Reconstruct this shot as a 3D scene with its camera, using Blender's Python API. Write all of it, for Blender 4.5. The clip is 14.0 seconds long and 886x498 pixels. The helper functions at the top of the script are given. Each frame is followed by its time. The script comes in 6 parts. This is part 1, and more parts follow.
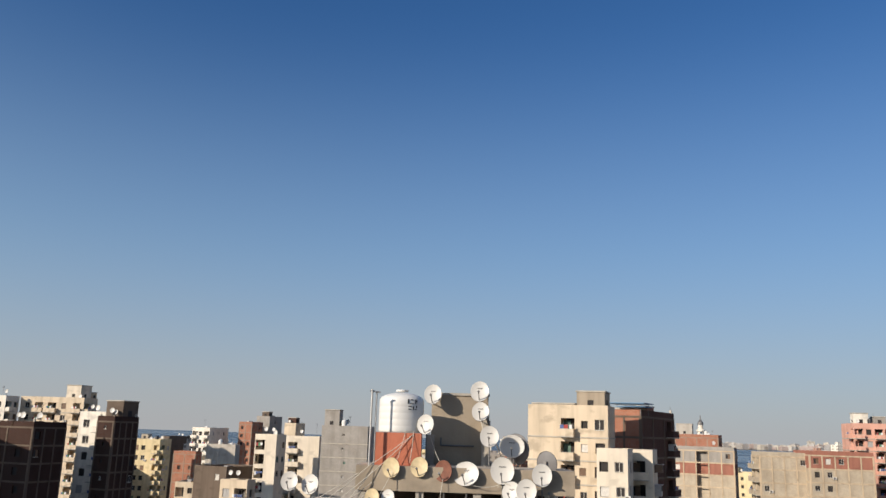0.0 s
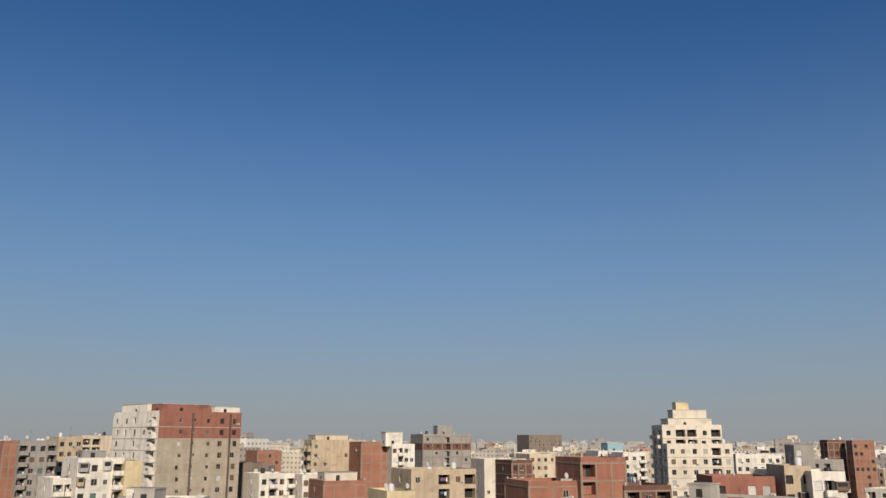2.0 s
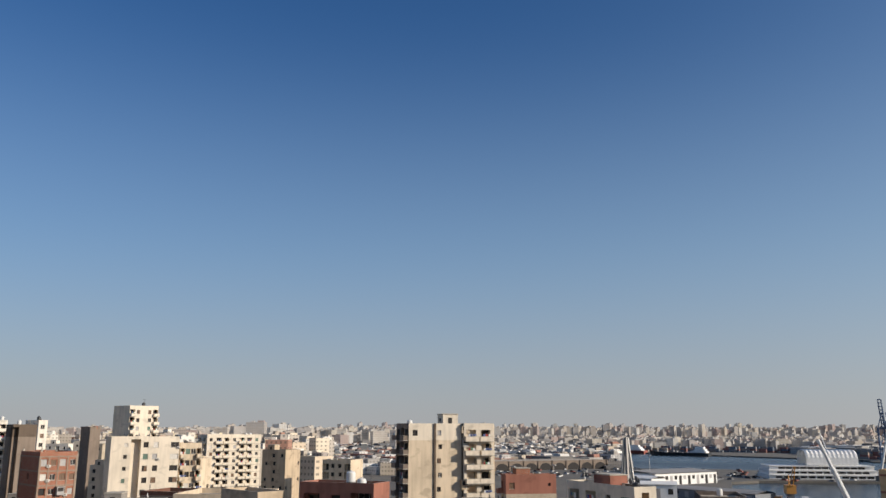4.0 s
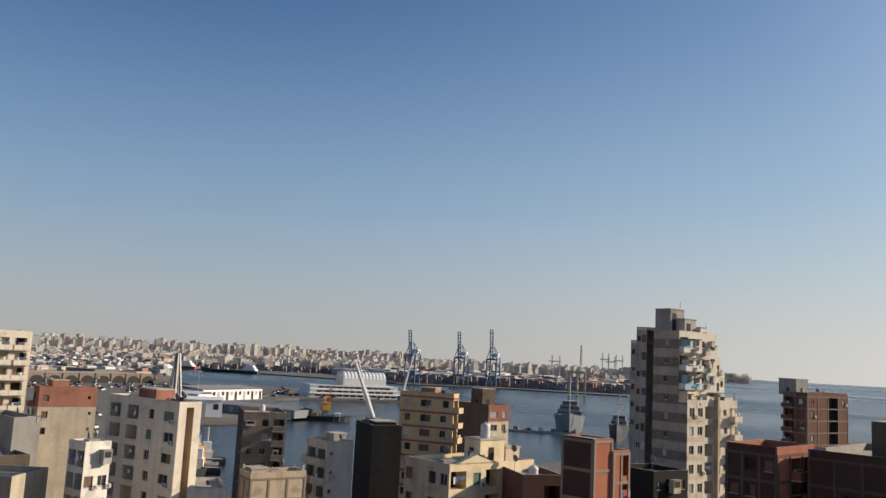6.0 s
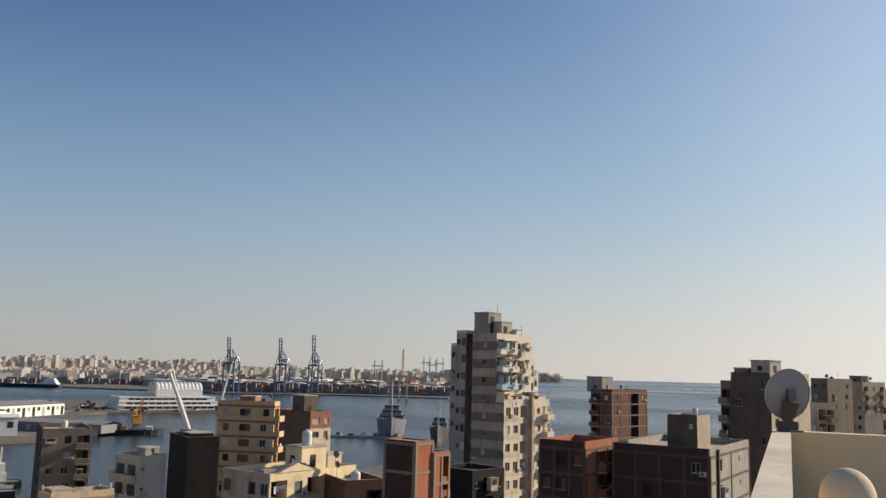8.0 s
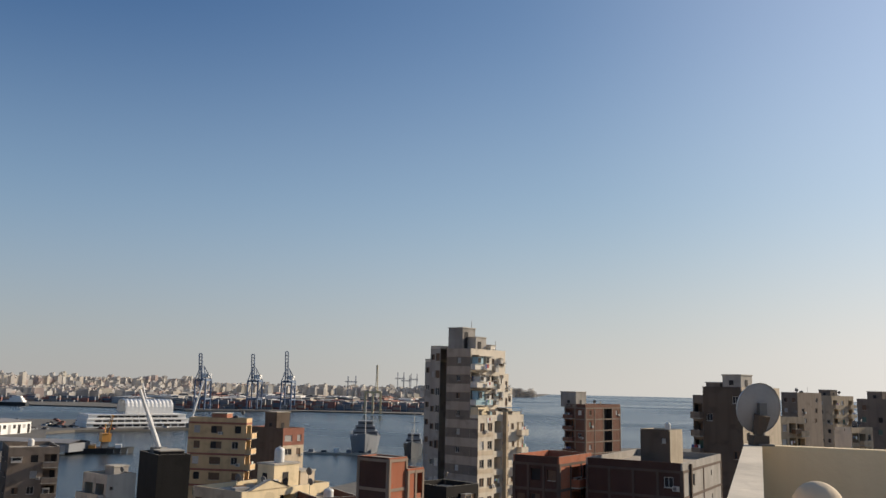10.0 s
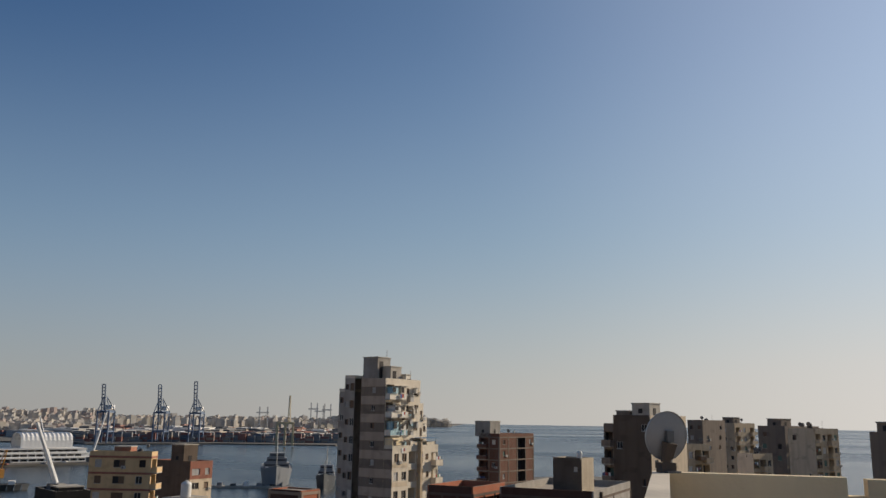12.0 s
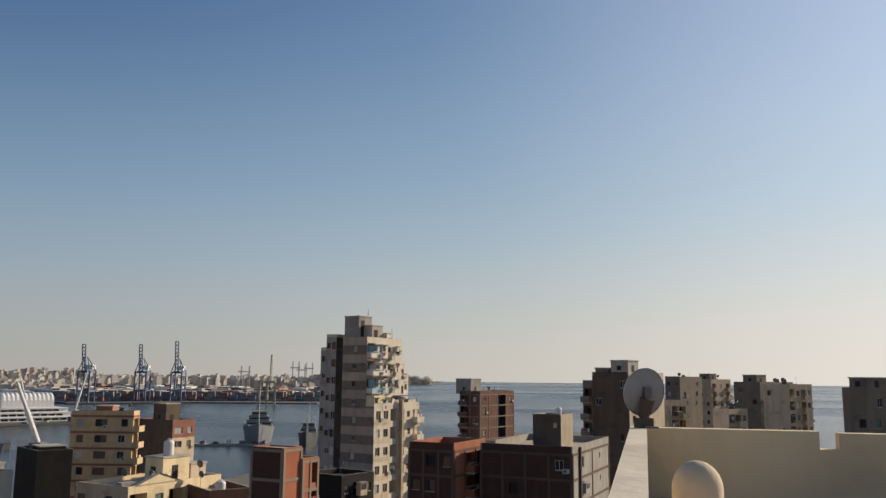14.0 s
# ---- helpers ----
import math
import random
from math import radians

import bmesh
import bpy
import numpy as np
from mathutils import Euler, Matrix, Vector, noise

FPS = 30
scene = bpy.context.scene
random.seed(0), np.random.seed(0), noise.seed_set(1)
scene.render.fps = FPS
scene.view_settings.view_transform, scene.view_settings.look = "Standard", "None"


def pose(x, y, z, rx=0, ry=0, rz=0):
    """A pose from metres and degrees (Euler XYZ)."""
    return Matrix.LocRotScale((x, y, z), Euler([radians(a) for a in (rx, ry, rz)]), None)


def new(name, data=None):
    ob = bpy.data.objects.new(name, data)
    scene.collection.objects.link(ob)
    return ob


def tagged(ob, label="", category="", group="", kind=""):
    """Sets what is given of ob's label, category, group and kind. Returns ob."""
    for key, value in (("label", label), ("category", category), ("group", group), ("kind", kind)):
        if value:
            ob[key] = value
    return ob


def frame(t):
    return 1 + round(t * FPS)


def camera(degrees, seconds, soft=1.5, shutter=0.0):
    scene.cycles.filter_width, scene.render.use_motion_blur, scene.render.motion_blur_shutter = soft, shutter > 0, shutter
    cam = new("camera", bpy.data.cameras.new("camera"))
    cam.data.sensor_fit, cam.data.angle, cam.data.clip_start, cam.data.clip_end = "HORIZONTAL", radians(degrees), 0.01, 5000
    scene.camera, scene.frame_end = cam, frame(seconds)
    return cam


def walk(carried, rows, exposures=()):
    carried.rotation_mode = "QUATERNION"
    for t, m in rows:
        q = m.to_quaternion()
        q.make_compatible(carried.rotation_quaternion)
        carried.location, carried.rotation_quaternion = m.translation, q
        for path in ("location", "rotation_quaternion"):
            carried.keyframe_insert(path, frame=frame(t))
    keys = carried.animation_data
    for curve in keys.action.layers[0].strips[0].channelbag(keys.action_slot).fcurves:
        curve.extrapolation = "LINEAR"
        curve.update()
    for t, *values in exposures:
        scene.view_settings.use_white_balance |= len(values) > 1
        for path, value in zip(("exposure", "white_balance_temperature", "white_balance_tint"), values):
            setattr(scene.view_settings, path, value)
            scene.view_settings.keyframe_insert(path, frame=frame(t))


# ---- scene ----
cam = camera(56.16, 14.0)
EYE = (0.0, 0.0, 36.0)
# seconds, azimuth, pitch and roll in degrees
TURNS = [
    (0.0, -0.30, 12.45, -1.76),
    (0.5, -21.44, 12.95, -0.55),
    (1.0, -36.64, 13.14, 0.20),
    (1.5, -50.04, 13.11, 0.07),
    (2.0, -61.79, 13.02, -0.07),
    (2.5, -69.44, 13.13, 0.02),
    (2.9, -81.31, 13.85, -0.19),
    (3.0, -85.94, 13.83, -0.17),
    (3.5, -112.16, 13.63, 0.29),
    (4.0, -123.85, 12.14, -0.15),
    (4.2, -128.34, 11.35, -0.76),
    (6.3, -154.25, 7.39, -3.06),
    (6.5, -154.35, 7.52, -3.17),
    (7.0, -157.92, 7.91, -2.76),
    (7.5, -162.68, 8.18, -2.04),
    (8.0, -165.61, 8.26, -1.52),
    (8.2, -166.48, 8.23, -0.80),
    (10.5, -167.73, 9.79, -1.38),
    (11.0, -168.44, 10.18, -1.31),
    (11.5, -170.20, 10.71, -1.05),
    (12.0, -173.17, 11.47, -0.87),
    (12.5, -176.33, 11.95, -0.71),
    (13.0, -176.89, 12.21, -0.75),
    (13.5, -176.58, 12.11, -0.56),
    (14.0, -174.45, 8.67, -0.56)]
# seconds, stops, white balance
EXPOSURE = [(0.0, 0.8, 6500, 10), (0.5, 0.56, 6550, 10), (1.0, 0.5, 6550, 10), (1.5, 0.48, 6600, 10), (2.0, 0.34, 6500, 10), (3.0, 0.33, 6400, 10), (3.5, 0.33, 6300, 10), (4.0, 0.7, 6500, 10),
            (6.3, 0.82, 6850, 10), (7.0, 0.84, 6950, 10), (8.0, 0.85, 7050, 10), (10.5, 0.72, 6900, 10), (11.5, 0.54, 6850, 10), (12.0, 0.46, 6950, 10), (13.5, 0.46, 6950, 10), (14.0, 0.68, 7200, 10)]
walk(cam, [(t, pose(*EYE, 90 + p, r, a)) for t, a, p, r in TURNS], EXPOSURE)
HAZE, HAZE_BLUE, HAZE_PALE, GLOW = 0.9, (2.5, 3.45, 4.25), (3.35, 4.25, 4.85), 0.3
AUREOLE = (2.0, 1.8, 1.9)
HAZE_LOW, HAZE_LOW_SUN, SKY_TINT, SUN_POWER = (3.45, 3.36, 3.34), (5.35, 5.3, 5.15), (0.36, 0.58, 0.75), 3.2

# ---------------------------------------------------------------- light
SUN_AZ, SUN_EL = 128.0, 22.0          # azimuth turns left from +y
w = bpy.data.worlds.new("sky")
scene.world = w
w.use_nodes = True
wn, wl = w.node_tree.nodes, w.node_tree.links
sky = wn.new("ShaderNodeTexSky")
sky.sky_type, sky.sun_disc = "NISHITA", False
sky.sun_elevation, sky.sun_rotation = radians(SUN_EL), radians(-SUN_AZ)
sky.altitude, sky.air_density, sky.dust_density, sky.ozone_density = 0.0, 1.0, 0.9, 5.0
# grey-blue haze that thickens evenly towards the horizon all round
geo = wn.new("ShaderNodeTexCoord")
sep = wn.new("ShaderNodeSeparateXYZ")
wl.new(geo.outputs["Generated"], sep.inputs[0])
ramp = wn.new("ShaderNodeMapRange")
ramp.interpolation_type = "SMOOTHSTEP"
ramp.inputs["From Min"].default_value, ramp.inputs["From Max"].default_value = -0.10, 0.50
ramp.inputs["To Min"].default_value, ramp.inputs["To Max"].default_value = HAZE, 0.0
wl.new(sep.outputs["Z"], ramp.inputs["Value"])
mixc = wn.new("ShaderNodeMix")
mixc.data_type = "RGBA"
# the haze is blue away from the sun and pale towards it
dot = wn.new("ShaderNodeVectorMath")
dot.operation = "DOT_PRODUCT"
dot.inputs[1].default_value = (-math.sin(radians(SUN_AZ)) * math.cos(radians(SUN_EL)), math.cos(radians(SUN_AZ)) * math.cos(radians(SUN_EL)), math.sin(radians(SUN_EL)))
wl.new(geo.outputs["Generated"], dot.inputs[0])
glow = wn.new("ShaderNodeMapRange")
glow.interpolation_type = "SMOOTHSTEP"
glow.inputs["From Min"].default_value, glow.inputs["From Max"].default_value = -0.45, 1.0
wl.new(dot.outputs["Value"], glow.inputs["Value"])
hz = wn.new("ShaderNodeMix")
hz.data_type = "RGBA"
hz.inputs["A"].default_value, hz.inputs["B"].default_value = (*HAZE_BLUE, 1), (*HAZE_PALE, 1)
wl.new(glow.outputs["Result"], hz.inputs["Factor"])
# a thin neutral layer lies on the horizon
low = wn.new("ShaderNodeMapRange")
low.interpolation_type = "SMOOTHSTEP"
low.inputs["From Min"].default_value, low.inputs["From Max"].default_value = -0.02, 0.24
low.inputs["To Min"].default_value, low.inputs["To Max"].default_value = 0.95, 0.0
wl.new(sep.outputs["Z"], low.inputs["Value"])
lay = wn.new("ShaderNodeMix")
lay.data_type = "RGBA"
lay.inputs["A"].default_value, lay.inputs["B"].default_value = (*HAZE_LOW, 1), (*HAZE_LOW_SUN, 1)
both = wn.new("ShaderNodeMix")
both.data_type = "RGBA"
wl.new(low.outputs["Result"], both.inputs["Factor"])
wl.new(hz.outputs["Result"], both.inputs["A"])
wl.new(lay.outputs["Result"], both.inputs["B"])
wl.new(both.outputs["Result"], mixc.inputs["B"])
power = wn.new("ShaderNodeMath")
power.operation, power.inputs[1].default_value = "POWER", 2.4
wl.new(glow.outputs["Result"], power.inputs[0])
wl.new(power.outputs[0], lay.inputs["Factor"])
more = wn.new("ShaderNodeMath")
more.operation, more.use_clamp, more.inputs[1].default_value = "MULTIPLY_ADD", True, GLOW
wl.new(power.outputs[0], more.inputs[0])
wl.new(ramp.outputs["Result"], more.inputs[2])
wl.new(more.outputs[0], mixc.inputs["Factor"])
tint = wn.new("ShaderNodeMix")
tint.data_type, tint.blend_type = "RGBA", "MULTIPLY"
tint.inputs["Factor"].default_value = 1.0
tint.inputs["B"].default_value = (*SKY_TINT, 1)
tint.clamp_result = False
wl.new(sky.outputs[0], tint.inputs["A"])
wl.new(tint.outputs["Result"], mixc.inputs["A"])
# the bright aureole round the sun, scattered by dust
near = wn.new("ShaderNodeMapRange")
near.interpolation_type = "SMOOTHSTEP"
near.inputs["From Min"].default_value, near.inputs["From Max"].default_value = 0.56, 1.12
wl.new(dot.outputs["Value"], near.inputs["Value"])
ring = wn.new("ShaderNodeMix")
ring.data_type, ring.blend_type, ring.clamp_result = "RGBA", "ADD", False
ring.inputs["B"].default_value = (*AUREOLE, 1)
wl.new(near.outputs["Result"], ring.inputs["Factor"])
wl.new(mixc.outputs["Result"], ring.inputs["A"])
bg = wn["Background"]
bg.inputs[1].default_value = 0.08
wl.new(ring.outputs["Result"], bg.inputs[0])
sun = new("sun", bpy.data.lights.new("sun", "SUN"))
sun.data.energy, sun.data.angle, sun.data.color = SUN_POWER, radians(0.6), (1.0, 0.89, 0.75)
sun.matrix_world = pose(0, 0, 300, 90 - SUN_EL, 0, SUN_AZ + 180)


# ---------------------------------------------------------------- materials
def nodes_of(name):
    m = bpy.data.materials.new(name)
    m.use_nodes = True
    return m, m.node_tree.nodes, m.node_tree.links, m.node_tree.nodes["Principled BSDF"]


def mixer(n, l, kind, fac, a, b):
    """A colour mix node; fac, a and b are sockets or values."""
    x = n.new("ShaderNodeMix")
    x.data_type, x.blend_type = "RGBA", kind
    for key, v in (("Factor", fac), ("A", a), ("B", b)):
        if isinstance(v, bpy.types.NodeSocket):
            l.new(v, x.inputs[key])
        elif key == "Factor":
            x.inputs[key].default_value = v
        else:
            x.inputs[key].default_value = (*v, 1) if len(v) == 3 else v
    return x.outputs["Result"]


def noise_at(n, l, coords, scale, stretch=(1, 1, 1), detail=4, lo=0.35, hi=0.7):
    mp = n.new("ShaderNodeMapping")
    mp.inputs["Scale"].default_value = stretch
    l.new(coords, mp.inputs[0])
    t = n.new("ShaderNodeTexNoise")
    t.inputs["Scale"].default_value, t.inputs["Detail"].default_value = scale, detail
    l.new(mp.outputs[0], t.inputs["Vector"])
    r = n.new("ShaderNodeMapRange")
    r.inputs["From Min"].default_value, r.inputs["From Max"].default_value = lo, hi
    l.new(t.outputs["Fac"], r.inputs["Value"])
    return r.outputs["Result"]


def bumped(n, l, bsdf, height, strength, dist):
    b = n.new("ShaderNodeBump")
    b.inputs["Strength"].default_value, b.inputs["Distance"].default_value = strength, dist
    l.new(height, b.inputs["Height"])
    l.new(b.outputs[0], bsdf.inputs["Normal"])


def coords(n, which="Object"):
    return n.new("ShaderNodeTexCoord").outputs[which]


def flat_wall(n, l, c):
    """Wall coordinates (along, up) that serve both directions of wall."""
    s = n.new("ShaderNodeSeparateXYZ")
    l.new(c, s.inputs[0])
    a = n.new("ShaderNodeMath")
    l.new(s.outputs[0], a.inputs[0])
    l.new(s.outputs[1], a.inputs[1])
    j = n.new("ShaderNodeCombineXYZ")
    l.new(a.outputs[0], j.inputs[0])
    l.new(s.outputs[2], j.inputs[1])
    return j.outputs[0]


def plaster(name, col, dirt=0.45, rough=0.9, grain=3.0):
    m, n, l, b = nodes_of(name)
    c = coords(n)
    dark = tuple(v * 0.42 for v in col)
    pale = tuple(min(0.9, v * 1.18) for v in col)
    out = mixer(n, l, "MIX", noise_at(n, l, c, 0.16), col, pale)
    streak = noise_at(n, l, c, 1.0, (0.7, 0.7, 0.1), 7, 0.45, 0.78)
    f = n.new("ShaderNodeMath")
    f.operation = "MULTIPLY"
    f.inputs[1].default_value = dirt * 0.85
    l.new(streak, f.inputs[0])
    out = mixer(n, l, "MIX", f.outputs[0], out, dark)
    patch = noise_at(n, l, c, 0.35, (1, 1, 1.6), 5, 0.56, 0.66)
    g = n.new("ShaderNodeMath")
    g.operation = "MULTIPLY"
    g.inputs[1].default_value = dirt
    l.new(patch, g.inputs[0])
    out = mixer(n, l, "MIX", g.outputs[0], out, tuple(v * 0.62 for v in col))
    l.new(out, b.inputs["Base Color"])
    b.inputs["Roughness"].default_value = rough
    b.inputs["Specular IOR Level"].default_value = 0.2
    bumped(n, l, b, noise_at(n, l, c, grain, (1, 1, 1), 8), 0.35, 0.03)
    return m


def masonry(name, a, bcol, mortar, width, height, gap, dirt=0.4):
    m, n, l, b = nodes_of(name)
    c = coords(n)
    t = n.new("ShaderNodeTexBrick")
    l.new(flat_wall(n, l, c), t.inputs["Vector"])
    for key, v in (("Color1", a), ("Color2", bcol), ("Mortar", mortar)):
        t.inputs[key].default_value = (*v, 1)
    for key, v in (("Scale", 1.0), ("Mortar Size", gap), ("Brick Width", width), ("Row Height", height), ("Bias", 0.0)):
        t.inputs[key].default_value = v
    streak = noise_at(n, l, c, 0.8, (1, 1, 0.12), 6, 0.45, 0.75)
    f = n.new("ShaderNodeMath")
    f.operation = "MULTIPLY"
    f.inputs[1].default_value = dirt
    l.new(streak, f.inputs[0])
    out = mixer(n, l, "MIX", f.outputs[0], t.outputs["Color"], tuple(v * 0.5 for v in a))
    out = mixer(n, l, "MULTIPLY", noise_at(n, l, c, 0.3), out, (0.82, 0.8, 0.78))
    l.new(out, b.inputs["Base Color"])
    b.inputs["Roughness"].default_value = 0.92
    b.inputs["Specular IOR Level"].default_value = 0.15
    bumped(n, l, b, t.outputs["Fac"], -0.4, 0.015)
    return m


def simple(name, col, rough=0.6, metal=0.0, vary=0.25, scale=2.0):
    m, n, l, b = nodes_of(name)
    c = coords(n)
    out = mixer(n, l, "MIX", noise_at(n, l, c, scale), col, tuple(v * (1 - vary) for v in col))
    info = n.new("ShaderNodeObjectInfo")
    r = n.new("ShaderNodeMapRange")
    r.inputs["To Min"].default_value, r.inputs["To Max"].default_value = 0.0, vary
    l.new(info.outputs["Random"], r.inputs["Value"])
    out = mixer(n, l, "MIX", r.outputs["Result"], out, tuple(v * 0.6 for v in col))
    l.new(out, b.inputs["Base Color"])
    b.inputs["Roughness"].default_value, b.inputs["Metallic"].default_value = rough, metal
    return m


M = {
    "cream": plaster("cream_plaster", (0.62, 0.54, 0.43), 0.45),
    "warm_cream": plaster("warm_cream_plaster", (0.70, 0.56, 0.36), 0.45),
    "beige": plaster("beige_plaster", (0.56, 0.455, 0.33), 0.65),
    "tan": plaster("tan_render", (0.46, 0.36, 0.25), 0.65),
    "white": plaster("white_limewash", (0.68, 0.62, 0.53), 0.6),
    "yellow": plaster("yellow_plaster", (0.58, 0.47, 0.28), 0.5),
    "orange": plaster("ochre_plaster", (0.56, 0.39, 0.22), 0.4),
    "pink": plaster("salmon_plaster", (0.56, 0.31, 0.235), 0.4),
    "grey": plaster("grey_cement_render", (0.40, 0.36, 0.31), 0.5),
    # near-black for recesses and flanks, their shade put into the colour
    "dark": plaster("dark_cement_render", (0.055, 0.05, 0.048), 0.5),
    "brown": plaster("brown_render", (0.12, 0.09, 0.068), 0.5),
    "concrete": plaster("bare_concrete", (0.40, 0.36, 0.30), 0.55),
    "brick": masonry("red_brick", (0.40, 0.14, 0.08), (0.32, 0.108, 0.062), (0.34, 0.24, 0.18), 0.25, 0.075, 0.012),
    "brick_red": masonry("fresh_red_brick", (0.46, 0.13, 0.065), (0.38, 0.105, 0.052), (0.32, 0.19, 0.13), 0.25, 0.075, 0.012),
    "brick_mid": masonry("sooty_brick", (0.20, 0.085, 0.06), (0.165, 0.07, 0.048), (0.17, 0.12, 0.09), 0.25, 0.075, 0.012),
    "frame_tan": plaster("dusty_concrete_frame", (0.27, 0.20, 0.15), 0.5),
    # red brick darkened for walls turned from the sun
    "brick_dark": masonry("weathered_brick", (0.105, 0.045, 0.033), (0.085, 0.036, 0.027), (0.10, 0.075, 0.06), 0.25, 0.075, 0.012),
    "band_tan": plaster("pale_storey_paint", (0.40, 0.32, 0.25), 0.5),
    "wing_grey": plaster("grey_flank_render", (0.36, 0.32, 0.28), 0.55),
    "plinth": plaster("rough_red_daub", (0.40, 0.135, 0.08), 0.75, 0.95, 9.0),
    "stained": plaster("stained_cement", (0.33, 0.27, 0.20), 0.75),
    "soot": plaster("soot_black_render", (0.022, 0.02, 0.018), 0.5),
    # brick blackened to carry the deep shadow on the leftmost blocks
    "brick_black": masonry("smoke_dark_brick", (0.06, 0.03, 0.022), (0.048, 0.023, 0.018), (0.055, 0.04, 0.033), 0.25, 0.075, 0.012),
    "frame_dim": plaster("grimy_concrete_frame", (0.12, 0.085, 0.066), 0.5),
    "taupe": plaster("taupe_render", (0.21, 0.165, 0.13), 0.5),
    "redpaint": plaster("red_painted_render", (0.29, 0.125, 0.088), 0.5),
    "block": masonry("limestone_block", (0.50, 0.42, 0.31), (0.44, 0.37, 0.28), (0.40, 0.34, 0.27), 0.5, 0.25, 0.02, 0.45),
    "greyblock": masonry("cement_block", (0.37, 0.34, 0.30), (0.33, 0.30, 0.27), (0.30, 0.28, 0.25), 0.4, 0.2, 0.02, 0.5),
    "roof": plaster("dusty_roof_screed", (0.40, 0.34, 0.27), 0.6),
    # near-black stands in for unlit rooms behind windows, doors and arches
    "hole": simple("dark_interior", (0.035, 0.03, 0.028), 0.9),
    "frame_white": simple("white_painted_wood", (0.62, 0.58, 0.52), 0.6),
    "shutter_brown": simple("brown_shutter_paint", (0.16, 0.09, 0.05), 0.6),
    "shutter_green": simple("green_shutter_paint", (0.10, 0.17, 0.13), 0.6),
    "shutter_grey": simple("grey_aluminium", (0.40, 0.38, 0.36), 0.45),
    "dish": simple("white_dish_enamel", (0.58, 0.55, 0.50), 0.45, 0.0, 0.12),
    "dish_rust": simple("rusted_dish_enamel", (0.21, 0.08, 0.048), 0.8, 0.0, 0.4, 5),
    "dish_cream": simple("yellowed_dish_enamel", (0.66, 0.52, 0.30), 0.6, 0.0, 0.3, 6),
    "dish_back": simple("grey_dish_back", (0.17, 0.16, 0.155), 0.6),
    "steel": simple("dull_steel", (0.20, 0.19, 0.18), 0.55, 0.6),
    "galv": simple("galvanised_pipe", (0.45, 0.44, 0.42), 0.5, 0.5),
    "tank_white": simple("white_plastic_tank", (0.66, 0.64, 0.60), 0.4, 0.0, 0.06),
    "tank_black": simple("black_plastic_tank", (0.03, 0.03, 0.032), 0.4),
    "cable": simple("pale_cable_sheath", (0.55, 0.50, 0.42), 0.6),
    "blue": simple("blue_painted_sheet", (0.05, 0.16, 0.30), 0.5),
    "cyan": simple("pale_blue_sheet", (0.30, 0.47, 0.52), 0.5),
    "green": simple("green_cloth", (0.12, 0.30, 0.16), 0.9),
    "cloth_white": simple("white_laundry", (0.75, 0.74, 0.72), 0.9),
    "cloth_red": simple("red_laundry", (0.40, 0.07, 0.06), 0.9),
    "cloth_blue": simple("blue_laundry", (0.10, 0.14, 0.30), 0.9),
    # crane blue is lightened, as haze over the quay would pale it
    "crane_blue": simple("crane_blue_paint", (0.13, 0.18, 0.27), 0.5),
    "crane_yellow": simple("crane_yellow_paint", (0.66, 0.30, 0.06), 0.5),
    "hull_grey": simple("navy_grey_hull", (0.20, 0.21, 0.225), 0.5),
    "hull_black": simple("black_hull", (0.04, 0.045, 0.05), 0.5),
    "hull_red": simple("oxide_red_hull", (0.35, 0.10, 0.07), 0.6),
    # container colours are muted: the haze before them is put in
    "box_red": simple("faded_red_container", (0.30, 0.135, 0.105), 0.7),
    "box_blue": simple("faded_blue_container", (0.13, 0.165, 0.215), 0.7),
    "box_grey": simple("dusty_grey_container", (0.27, 0.265, 0.26), 0.7),
    "box_tan": simple("dusty_tan_container", (0.34, 0.28, 0.22), 0.7),
    "shed_white": simple("white_shed_sheet", (0.84, 0.82, 0.78), 0.6),
    "shed_roof": simple("grey_shed_roof", (0.33, 0.31, 0.29), 0.7),
    "asphalt": simple("asphalt", (0.07, 0.068, 0.065), 0.9),
}

